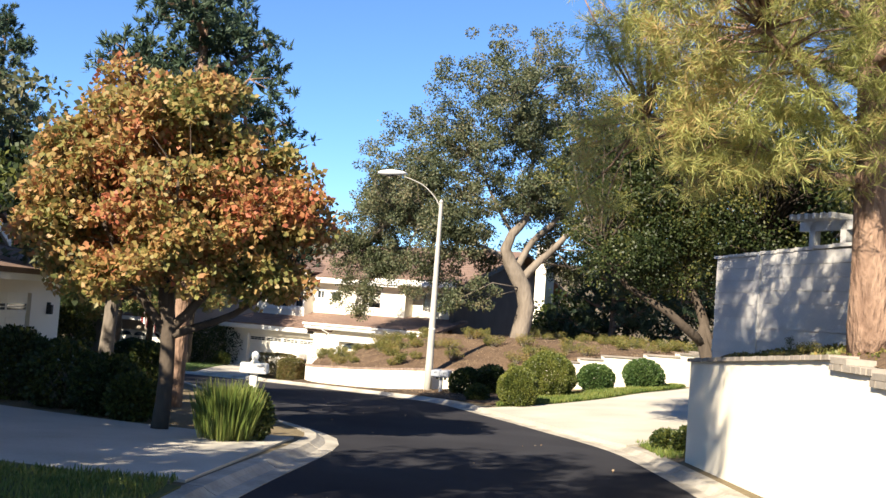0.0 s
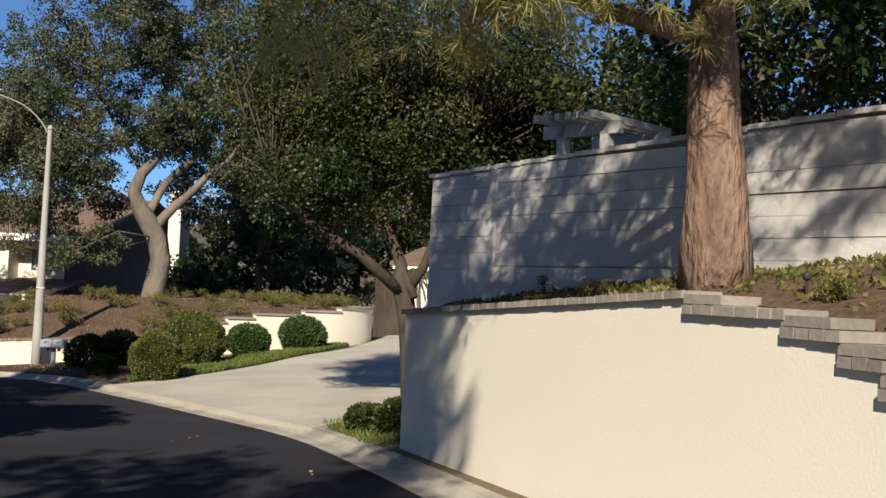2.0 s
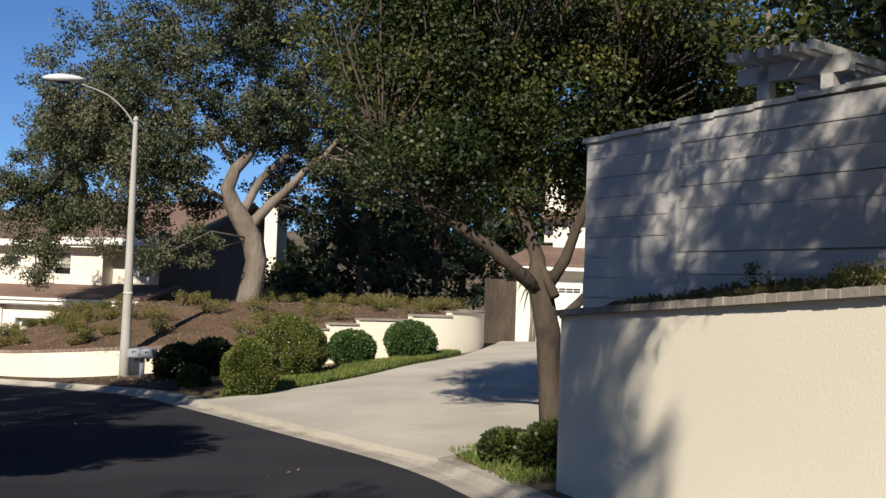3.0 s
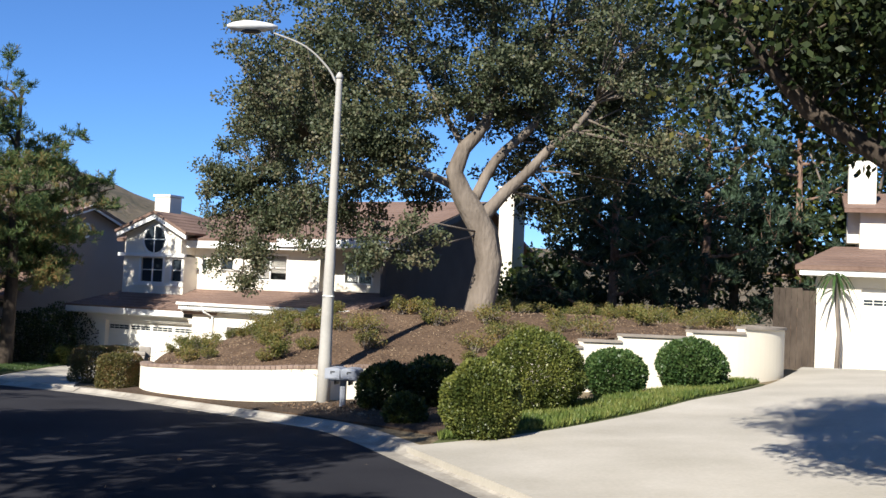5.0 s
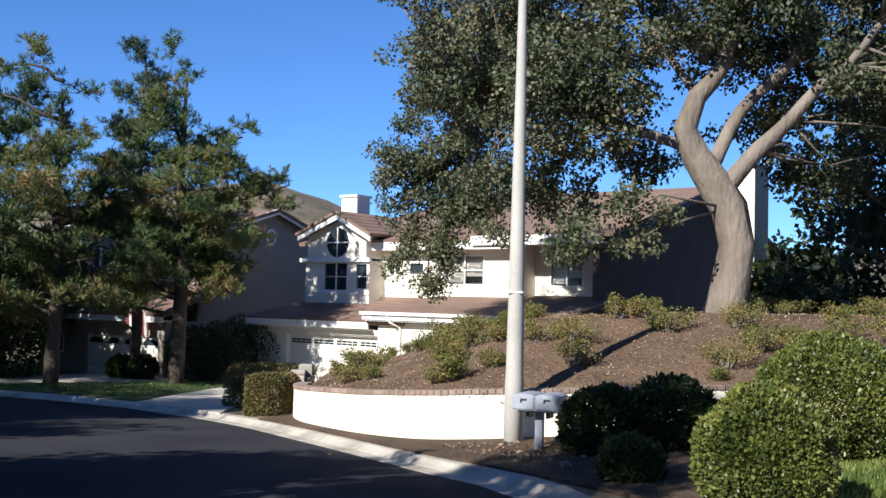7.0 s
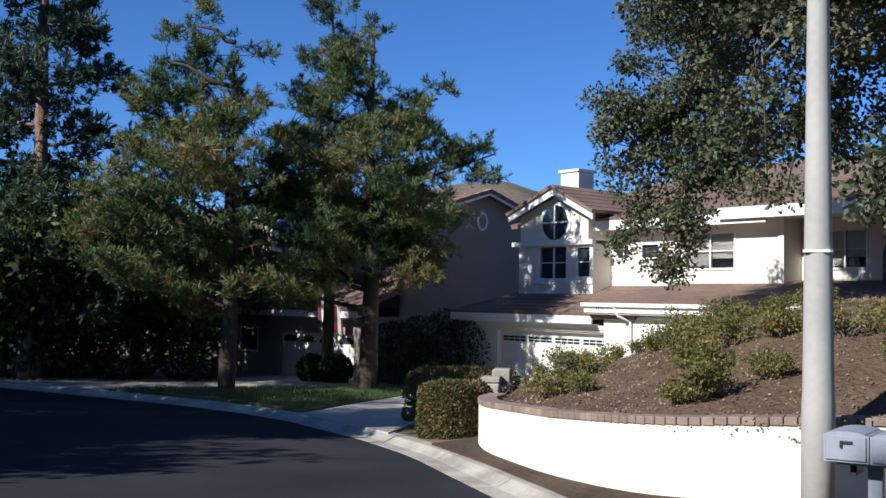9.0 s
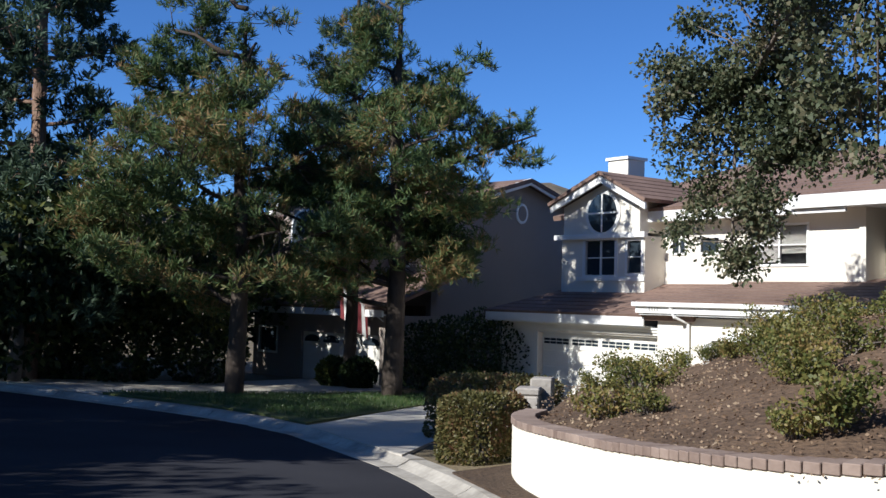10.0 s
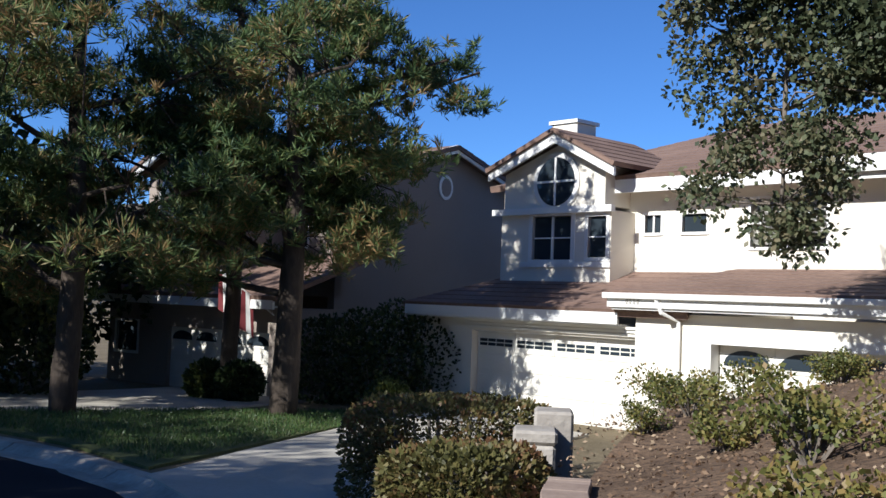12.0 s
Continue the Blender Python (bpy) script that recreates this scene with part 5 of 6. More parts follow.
bush("round_bush", "smaller round dark green bush before the curved wall", (6.2, 31.85, right_z(6.2, 31.85) - 0.02), 0.6, 0.055, ROUND_LEAF, 14, 12000, squash=0.8)
bush("dark_bush", "loose dark shaded bush behind the mailboxes", (0.95, 30.3, -0.82), 0.5, 0.07, DARK_LEAF, 15, 6000)
bush("dark_bush", "loose dark shaded bush behind the mailboxes", (1.65, 30.5, -0.8), 0.55, 0.07, DARK_LEAF, 16, 6500)
bush("dark_bush", "low dark bush between the mailboxes and round bush", (1.2, 28.6, -0.8), 0.3, 0.06, DARK_LEAF, 17, 3000)

bush("dark_bush", "low dark bush at the foot of the driveway wall", (4.25, 17.3, right_z(4.25, 17.3) - 0.03), 0.34, 0.06, DARK_LEAF, 18, 3500, squash=0.7)
bush("dark_bush", "low dark bush at the foot of the driveway wall", (3.95, 17.9, right_z(3.95, 17.9) - 0.03), 0.26, 0.06, DARK_LEAF, 19, 2500, squash=0.7)


def hedge(name, label, m, sx, sy, sz, leaf, mat, seed, count):
    """A clipped box hedge: leaves over the sides and top of a soft box."""
    rng_b = np.random.default_rng(seed)
    t = thing(name, label, "hedge")
    for k in range(8):
        bm = bmesh.new()
        x, y = rng_b.uniform(-0.7, 0.7) * sx, rng_b.uniform(-0.7, 0.7) * sy
        tube(bm, [m @ Vector((x, y, -0.1)), m @ Vector((x * 1.1, y, sz * 0.5)), m @ Vector((x * 1.2, y * 1.2, sz * 0.9))], [0.03, 0.02, 0.008], 5)
        part("stem", bm, BARK_GREY, t)
    q = rng_b.uniform(-1, 1, (count, 3))
    face = np.argmax(np.abs(q), axis=1)
    p = q.copy()
    p[np.arange(count), face] = np.sign(q[np.arange(count), face]) * rng_b.uniform(0.82, 1.0, count)
    nrm = np.linalg.norm(np.abs(p) ** 5, axis=1, ord=1)[:, None] ** 0.2
    p = p / np.maximum(nrm, 1.0)
    lump = np.array([1 + 0.07 * noise.noise(Vector(v) * 2.5 + Vector((seed, 2, 0))) for v in p])[:, None]
    d = unit(p ** 3)
    p = p * lump
    pos = np.stack([p[:, 0] * sx, p[:, 1] * sy, np.maximum(0.02, (p[:, 2] * 0.5 + 0.5) * sz)], axis=1)
    rot = np.array(m.to_3x3())
    pos = pos @ rot.T + np.array(m.translation)
    along = unit(d @ rot.T * 0.8 + rng_b.normal(size=(count, 3)) * 0.6) * leaf * rng_b.uniform(0.6, 1.3, (count, 1))
    across = unit(np.cross(along, rng_b.normal(size=(count, 3)))) * leaf * 0.36
    blades("foliage", pos, along, across, mat, t)
    return t


hedge("box_hedge", "clipped bronze-green box hedge at the end of the planter", Matrix.Translation((-4.88, 36.75, -1.2)) @ Matrix.Rotation(radians(-20), 4, "Z"), 0.36, 0.42, 0.80, 0.042, HEDGE_LEAF, 21, 15000)
hedge("box_hedge", "long clipped dark hedge beside the far driveway", Matrix.Translation((-5.95, 39.9, -1.36)) @ Matrix.Rotation(radians(-5), 4, "Z"), 0.78, 0.8, 0.92, 0.045, HEDGE_LEAF, 22, 18000)

gt = thing("strap_plant", "tall clump of yellow-green strap leaves on the verge", "plant", at=(-2.75, 14.55, -0.35))
rg = np.random.default_rng(5)
n = 3800
a = rg.uniform(0, 6.283, n)
lean = rg.uniform(0.0, 0.42, n)
base = np.stack([0.17 * np.cos(a) * rg.uniform(0, 1, n), 0.17 * np.sin(a) * rg.uniform(0, 1, n), np.full(n, -0.02)], axis=1)
base += np.stack([np.cos(a) * 0.2 * (rg.uniform(0, 1, n) > 0.4), np.sin(a) * 0.2 * (rg.uniform(0, 1, n) > 0.4), 0.35 * rg.uniform(0, 1, n)], axis=1)
al = np.stack([np.cos(a) * lean, np.sin(a) * lean, np.ones(n)], axis=1) * rg.uniform(0.25, 0.6, (n, 1))
ac = unit(np.cross(al, rg.normal(size=(n, 3)))) * 0.009
half = n // 2
blades("inner_foliage", base[:half] * np.array([0.7, 0.7, 1]), al[:half], ac[:half], GRASS_BLADE, gt)
blades("outer_foliage", base[half:], al[half:], ac[half:], GRASS_BLADE, gt)


bush("dark_bush", "dense dark green clipped shrub beside the strap plant", (-2.52, 14.85, -0.37), 0.36, 0.05, DARK_LEAF, 190, 5000, squash=1.1)


def low_shrub(seed, mat, r=0.4):
    rng_b = np.random.default_rng(seed)
    t = thing("low_shrub", "straggly low yellow-green shrub on the mulched mound", "shrub", group="shrubs on the mound")
    tips = []
    bm = bmesh.new()
    for k in range(12):
        a = rng_b.uniform(0, 6.283)
        tip = Vector((math.cos(a) * rng_b.uniform(0.2, 1) * r, math.sin(a) * rng_b.uniform(0.2, 1) * r, rng_b.uniform(0.35, 1.0) * r))
        tube(bm, [(0, 0, -0.05), tip * 0.5 + Vector((0, 0, 0.05)), tip], [0.012, 0.009, 0.004], 5)
        tips += [tip, tip * 0.75]
    part("stem", bm, BARK_GREY, t)
    scatter_leaves("foliage", np.array([tuple(v) for v in tips]), np.full(len(tips), r * 0.3), 48, 0.036, mat, t, rng_b, 0.38, 0.0)
    return t


SHRUBS = [low_shrub(31, COVER_LEAF, 0.36), low_shrub(32, COVER_LEAF, 0.45), low_shrub(33, COVER_LEAF, 0.30)]
rs = random.Random(9)
count = 0
while count < 94:
    x, y = rs.uniform(-4.2, 9.0), rs.uniform(31.5, 41)
    front = min((Vector((x, y, 0)) - p).length for p in planter_line + curve_line)
    inside = y > float(np.interp(x, [-4.6, -4.0, -3.2, -2.3, -1.2, 0, 3, 7, 9], [37.6, 36.0, 34.8, 33.4, 32.1, 31.6, 32.5, 33.4, 36]))
    if not inside or (x < -3.2 and y < 37.2) or front < 0.3 or math.hypot(x - 2.7, y - 35.5) < 1.0 or (front > 3.5 and rs.random() < 0.6):
        continue
    s = rs.uniform(0.6, 1.0)
    at = (x, y, mound_z(x, y) - 0.02)
    if count < 3:
        SHRUBS[count].matrix_basis = Matrix.Translation(at)
    else:
        copy_thing(SHRUBS[count % 3], Matrix.Translation(at) @ Matrix.Rotation(rs.uniform(0, 6.28), 4, "Z") @ Matrix.Diagonal((s, s, s, 1)))
    count += 1
for k in range(9):
    s, d = rs.uniform(0.4, 8.5), rs.uniform(0.4, 2.0)
    p = Vector(bank_point(s, rs.choice((rs.uniform(0.08, 0.5), rs.uniform(0.72, 0.86)))))
    copy_thing(SHRUBS[k % 3], Matrix.Translation((p.x, p.y, p.z - 0.02)) @ Matrix.Rotation(rs.uniform(0, 6.28), 4, "Z") @ Matrix.Diagonal((0.5, 0.5, 0.5, 1)))


def carpet(name, label, pts, size, mat, up, seed, category):
    """Grass blades or fallen leaves strewn over the ground."""
    rng_b = np.random.default_rng(seed)
    n = len(pts)
    lean = rng_b.normal(size=(n, 3)) * (1 - up)
    lean[:, 2] = up + 0.02
    al = unit(lean) * size * rng_b.uniform(0.5, 1.4, (n, 1))
    ac = unit(np.cross(al, rng_b.normal(size=(n, 3)))) * size * (0.10 if up > 0.5 else 0.35)
    return tagged(blades(name, np.asarray(pts), al, ac, mat, None), label, category, kind="stuff")


rc = np.random.default_rng(8)
pts = []
while len(pts) < 30000:
    x, y = rc.uniform(-4.5, 9.0), rc.uniform(31.5, 42)
    if y > np.interp(x, [-4.6, -4.2, -3.8, -3.2, -2.3, -1.2, 0, 3, 7, 9], [37.4, 36.2, 35.3, 34.4, 33.1, 31.8, 31.3, 32.2, 33.2, 35.5]):
        pts.append((x, y, mound_z(x, y) + 0.012))
carpet("leaf_litter", "dry fallen leaves strewn over the mound", pts, 0.028, LEAF_LITTER, 0.2, 41, "leaves")
pts = []
for k in range(20000):
    f, g2 = rc.uniform(0, 1), rc.uniform(0, 1)
    p = Vector((float(np.interp(f, [0, 0.25, 0.7, 1], [1.55, 3.15, 5.6, 7.6])), float(np.interp(f, [0, 0.25, 0.7, 1], [26.3, 27.2, 29.9, 32.4]))))
    q = Vector((*(Vector((2.0, 28.0)).lerp(Vector((7.3, 33.0)), f)),))
    v = p.lerp(q, g2)
    pts.append((v.x, v.y, right_z(v.x, v.y) + 0.02))
carpet("grass", "short green grass in front of the round bushes", pts, 0.10, GRASS_BLADE, 0.75, 42, "grass")
pts = [(x, y, road_z(y) + KERB_UP + 0.01) for x, y in zip(rc.uniform(-7, -2.4, 18000), rc.uniform(6.5, 10.6, 18000))]
carpet("grass", "shaded lawn grass beside the driveway", pts, 0.08, GRASS_BLADE, 0.75, 43, "grass")
pts = []
while len(pts) < 16000:
    x, y = rc.uniform(-15, -9.2), rc.uniform(40, 49)
    if np.interp(-x, [9.0, 10.9, 12.8, 15.0], [40.3, 41.4, 42.05, 42.5]) < y < np.interp(-x, [9.5, 10.9, 12.4, 15.1], [49.0, 47.2, 45.6, 42.6]):
        pts.append((x, y, flat_z(x, y) + 0.02))
# grass in the darker shrub leaf colour, which stands in for the pines' shade
carpet("grass", "shaded lawn grass under the pines", pts, 0.06, ROUND_LEAF, 0.75, 44, "grass")
pts = [(x, y, right_z(x, y) - 0.02) for x, y in zip(rc.uniform(3.6, 5.2, 3000), rc.uniform(16.6, 18.9, 3000))]
carpet("grass", "weedy grass at the foot of the driveway tree", pts, 0.09, GRASS_BLADE, 0.7, 45, "grass")
pts = [bank_point(a, b) for a, b in zip(rc.uniform(0.1, 9.0, 3200), rc.uniform(0.02, 0.88, 3200) ** 0.8)]
carpet("dry_grass", "thin yellow-green weeds over the mulched bank", pts, 0.055, COVER_LEAF, 0.5, 47, "grass")
pts = [(x, y, road_z(y) + 0.008) for x, y in zip(rc.uniform(-3, 3.4, 50), rc.uniform(8, 34, 50))]
pts += [(x, y, right_z(x, y) + 0.03) for x, y in zip(rc.uniform(-0.9, 1.6, 500), rc.uniform(28.9, 31.2, 500)) if x > 0.5 - (y - 28.9) * 0.75]
carpet("fallen_leaves", "dry leaves scattered over the asphalt and the bed", pts, 0.05, LEAF_LITTER, 0.1, 46, "leaves")

# ---- trees ----
oak = tree("oak_tree", "old live oak with a leaning grey trunk on the mound",
           [(2.66, 36.0, 0.5), (2.72, 36.0, 0.8), (2.84, 36.0, 1.34), (2.94, 36.0, 1.95), (2.8, 36.0, 2.54), (2.56, 36.0, 2.98), (2.3, 36.0, 3.36), (2.1, 36.0, 3.82), (2.3, 36.05, 4.35), (2.75, 36.2, 4.95), (2.9, 36.4, 6.2)],
           [0.36, 0.305, 0.285, 0.30, 0.255, 0.215, 0.155, 0.135, 0.115, 0.09, 0.05],
           [([(2.66, 36.0, 2.75), (3.05, 36.0, 3.26), (3.72, 36.0, 3.95), (4.2, 36.0, 4.52), (4.6, 36.0, 4.82), (5.1, 36.1, 5.5)], 0.165),
            ([(2.5, 36.1, 3.1), (3.0, 36.3, 4.15), (3.66, 36.4, 4.82), (4.05, 36.4, 5.4), (3.9, 36.5, 6.2), (4.1, 36.6, 7.2)], 0.13),
            ([(2.6, 36.1, 3.3), (1.6, 36.2, 3.75), (0.3, 36.8, 4.2), (-1.2, 37.8, 4.6)], 0.10),
            ([(2.3, 36.2, 4.4), (1.6, 36.7, 5.6), (1.0, 37.2, 7.0)], 0.07),
            ([(2.4, 36.4, 5.0), (2.9, 36.8, 7.2), (2.4, 37.1, 9.2)], 0.10),
            ([(0.3, 36.8, 4.3), (-1.2, 39.4, 5.0), (-2.4, 42.0, 4.7), (-3.2, 43.3, 3.6), (-3.3, 43.3, 1.6)], 0.075)],
           [(2.6, 36.4, 8.2, 3.8, 3.5, 3.6), (-0.6, 37.0, 6.0, 2.7, 2.6, 2.7), (-1.5, 39.4, 5.3, 1.8, 2.0, 1.7), (-2.2, 41.6, 5.4, 1.5, 1.5, 1.3), (2.0, 35.6, 5.3, 1.0, 0.7, 0.7), (3.3, 35.5, 5.9, 0.9, 0.7, 0.7), (1.2, 35.2, 2.3, 0.9, 0.7, 0.8), (0.6, 35.3, 2.0, 0.7, 0.6, 0.6), (1.2, 35.2, 2.6, 0.7, 0.6, 0.5), (0.2, 36.0, 4.6, 1.6, 1.2, 1.2), (5.6, 36.8, 6.2, 3.0, 2.6, 2.6), (5.8, 37.4, 4.6, 1.8, 1.6, 1.1), (0.4, 35.6, 4.3, 1.5, 1.3, 1.1), (-0.6, 38.2, 3.0, 1.4, 1.2, 1.0), (3.6, 37.8, 4.4, 1.3, 1.0, 1.0), (4.4, 38.0, 3.3, 0.9, 0.8, 0.7), (1.4, 37.6, 3.7, 1.1, 0.9, 0.8), (3.0, 37.4, 5.6, 1.4, 1.2, 1.1)] + [(-4.1, 43.3, 3.4, 0.8, 0.8, 0.85), (-3.2, 43.3, 4.0, 1.0, 0.9, 1.0), (-2.4, 43.2, 3.1, 0.9, 0.8, 0.95), (-3.3, 43.3, 2.6, 0.65, 0.6, 0.8), (-3.85, 43.3, 2.0, 0.38, 0.4, 0.6), (-3.2, 43.3, 1.35, 0.3, 0.35, 0.65), (-1.9, 43.0, 3.8, 0.95, 0.9, 0.9), (-3.9, 43.3, 4.6, 0.9, 0.8, 0.8), (-2.8, 43.2, 1.8, 0.32, 0.4, 0.6), (-2.6, 43.0, 5.2, 1.3, 1.0, 0.9)] * 2,
           1980, 104, 0.32, 0.083, BARK_OAK, OAK_LEAF, 51, twig=0.018, narrow=0.36, gap=0.6)

autumn_tree = tree("sweetgum_tree", "small street tree turning orange and red in autumn",
                   [(-3.85, 15.4, -0.4), (-3.82, 15.4, 0.4), (-3.85, 15.4, 1.1), (-3.95, 15.4, 2.0), (-3.9, 15.4, 3.6)],
                   [0.13, 0.10, 0.11, 0.06, 0.03],
                   [([(-3.85, 15.4, 1.0), (-4.3, 15.3, 1.6), (-4.9, 15.2, 2.6)], 0.08),
                    ([(-3.85, 15.4, 1.05), (-3.4, 15.5, 1.6), (-3.0, 15.6, 2.6), (-2.8, 15.6, 3.4)], 0.08),
                    ([(-3.8, 15.4, 1.0), (-3.0, 15.7, 1.35), (-2.3, 15.9, 1.9)], 0.07),
                    ([(-3.9, 15.4, 1.3), (-3.8, 14.9, 2.3), (-3.7, 14.7, 3.2)], 0.06)],
                   [(-3.9, 15.4, 2.9, 1.6, 1.5, 1.1), (-4.3, 15.4, 3.9, 1.0, 1.1, 0.8), (-3.6, 15.3, 4.2, 0.8, 0.9, 0.6), (-4.6, 15.4, 4.5, 0.6, 0.6, 0.4), (-2.5, 15.5, 2.7, 0.95, 1.0, 0.9), (-2.9, 15.5, 3.5, 0.7, 0.7, 0.5), (-5.3, 15.4, 2.6, 0.85, 0.9, 0.9), (-5.2, 15.4, 3.5, 0.7, 0.8, 0.6), (-4.9, 15.2, 1.75, 0.8, 0.8, 0.35), (-2.6, 15.6, 1.85, 0.8, 0.8, 0.3), (-3.7, 14.8, 2.0, 0.8, 0.7, 0.35)],
                   660, 80, 0.27, 0.095, BARK_DARK, AUTUMN, 52, twig=0.014, narrow=0.42, gap=0.66)

big_pine = tree("pine_tree", "tall pine with red furrowed bark and golden-green needles on the bank",
                [(4.65, 11.4, 1.45), (4.6, 11.4, 2.2), (4.55, 11.4, 3.2), (4.5, 11.5, 5.0), (4.5, 11.6, 7.5), (4.6, 11.6, 9.5)],
                [0.275, 0.165, 0.15, 0.135, 0.10, 0.04],
                [([(4.5, 11.4, 3.3), (3.7, 11.6, 3.5), (2.9, 11.8, 3.75), (2.2, 12.0, 4.0)], 0.07),
                 ([(4.5, 11.4, 3.6), (3.9, 10.9, 4.0), (3.0, 10.3, 4.6)], 0.07),
                 ([(4.5, 11.5, 4.0), (5.3, 11.9, 4.5), (6.3, 12.4, 4.9)], 0.07),
                 ([(4.5, 11.5, 4.4), (4.0, 12.3, 4.9), (3.4, 13.2, 5.2)], 0.07),
                 ([(4.5, 11.5, 5.0), (3.4, 11.4, 5.6), (2.4, 11.2, 6.2)], 0.07),
                 ([(4.5, 11.5, 5.4), (5.2, 10.8, 6.0), (5.9, 10.2, 6.6)], 0.07),
                 ([(4.5, 11.5, 4.6), (4.7, 9.8, 5.0), (4.6, 8.2, 5.2), (4.3, 6.4, 5.5)], 0.07),
                 ([(4.5, 11.6, 6.4), (3.8, 11.8, 7.2), (3.2, 12.0, 7.8)], 0.05)],
                [(2.6, 11.9, 4.1, 1.2, 1.2, 0.7), (3.2, 10.9, 5.0, 1.6, 1.6, 1.0), (5.7, 12.0, 5.0, 1.6, 1.5, 0.8), (3.6, 13.0, 5.0, 1.5, 1.3, 0.9), (3.6, 11.3, 6.8, 2.0, 2.0, 1.4), (5.4, 10.8, 6.8, 1.7, 1.7, 1.3), (4.5, 11.6, 8.6, 1.5, 1.5, 1.5), (2.4, 12.6, 5.6, 1.4, 1.4, 1.0), (5.2, 13.4, 5.6, 1.8, 1.5, 1.0), (1.6, 11.9, 3.4, 0.55, 0.6, 0.6), (1.7, 11.9, 3.2, 0.5, 0.5, 0.5), (2.6, 9.6, 5.3, 1.3, 1.8, 0.9), (2.4, 11.0, 4.3, 1.0, 1.2, 0.6), (4.2, 9.8, 4.6, 1.2, 1.2, 0.6), (2.1, 11.4, 4.8, 0.9, 0.9, 0.7), (3.0, 10.7, 3.8, 0.9, 0.9, 0.45), (3.9, 10.5, 4.1, 0.9, 0.8, 0.5), (4.7, 7.9, 4.9, 1.3, 1.4, 0.6), (4.3, 6.3, 5.4, 1.2, 1.3, 0.6), (3.5, 10.9, 3.4, 0.9, 0.8, 0.38), (2.7, 11.2, 3.5, 0.8, 0.8, 0.4), (4.1, 10.6, 3.6, 0.7, 0.7, 0.35), (3.1, 12.2, 3.5, 0.8, 0.7, 0.35), (5.4, 7.9, 4.4, 0.8, 0.9, 0.4), (5.4, 6.6, 5.8, 1.4, 1.4, 0.6), (3.4, 7.2, 6.0, 1.3, 1.3, 0.6)],
                1280, 140, 0.30, 0.15, BARK_PINE, GOLD_PINE, 53, needles=True, ups=-0.05, twig=0.016, thick=0.027, gap=0.6)

wall_tree = tree("evergreen_tree", "dark broad evergreen with pale bent limbs beside the driveway",
                 [(5.2, 19.8, -0.5), (5.12, 19.75, 0.35), (5.05, 19.7, 0.88), (4.97, 19.7, 1.23), (4.88, 19.7, 1.5), (4.92, 19.8, 1.75), (4.78, 19.8, 2.1), (4.55, 19.8, 2.5), (4.5, 19.8, 3.4)],
                 [0.17, 0.15, 0.145, 0.15, 0.12, 0.085, 0.075, 0.065, 0.03],
                 [([(4.9, 19.68, 1.36), (4.48, 19.6, 1.68), (4.23, 19.6, 1.88), (3.85, 19.6, 2.08), (3.42, 19.6, 2.32), (2.9, 19.6, 2.9)], 0.095),
                  ([(4.95, 19.7, 1.3), (5.2, 19.6, 1.75), (5.32, 19.5, 2.2), (5.48, 19.4, 2.7), (5.73, 19.3, 3.3)], 0.075),
                  ([(5.13, 19.45, 1.05), (5.63, 19.60, 1.5), (6.03, 19.80, 2.2), (6.53, 20.00, 2.9)], 0.06),
                  ([(5.03, 19.45, 1.3), (4.83, 20.00, 2.1), (4.73, 20.60, 3.0)], 0.06)],
                 [(5.23, 20.00, 4.6, 2.8, 2.4, 2.1), (3.73, 19.90, 3.3, 1.5, 1.4, 1.2), (6.73, 20.50, 4.0, 1.8, 1.8, 1.8), (3.93, 20.60, 5.0, 1.8, 1.8, 1.5), (3.83, 19.80, 2.9, 1.4, 1.3, 0.8), (3.3, 20.6, 4.7, 1.3, 1.3, 1.2), (6.13, 20.60, 2.9, 1.4, 1.3, 0.8)],
                 1050, 128, 0.36, 0.064, BARK_DARK, DRIVE_LEAF, 54, twig=0.016, gap=0.5)


def pine(label, base, height, r, seed, mat, low=0.2, clumps=260, per=95, trunk=0.2, lean=0.0, size=0.13):
    """A pine with tiers of boughs round a straight trunk."""
    rng_b = np.random.default_rng(seed)
    x, y, z = base
    limbs, lobes = [], []
    for k in range(24):
        f = low + (0.95 - low) * k / 23
        a = k * 2.4 + rng_b.uniform(-0.4, 0.4)
        reach = r * (1.05 - f) ** 0.65 * rng_b.uniform(0.65, 1.15)
        h = z + height * f
        tip = (x + lean * f + math.cos(a) * reach, y + math.sin(a) * reach, h + 0.25 * reach)
        limbs.append(([(x + lean * f, y, h - 0.1), (x + lean * f + math.cos(a) * reach * 0.5, y + math.sin(a) * reach * 0.5, h + 0.02), tip], 0.055))
        lobes.append((x + lean * f + math.cos(a) * reach * 0.72, y + math.sin(a) * reach * 0.72, h + 0.15 * reach, 0.35 + reach * 0.5, 0.35 + reach * 0.5, 0.3 + height * 0.04))
    lobes.append((x + lean, y, z + height * 0.96, 0.45, 0.45, height * 0.07))
    return tree("pine_tree", label, [(x, y, z - 0.1), (x + 0.05, y, z + height * 0.3), (x + lean * 0.6, y, z + height * 0.6), (x + lean, y, z + height * 0.95)],
                [trunk, trunk * 0.8, trunk * 0.55, 0.03], limbs, lobes, clumps, per, 0.30, size, BARK_PINE, mat, seed, needles=True, ups=0.45, twig=0.014, gap=0.62)


pine("tall blue-green pine behind the autumn street tree", (-4.75, 19.8, -0.5), 9.8, 2.25, 61, BLUE_PINE, 0.27, 1000, 56, 0.17, size=0.16)
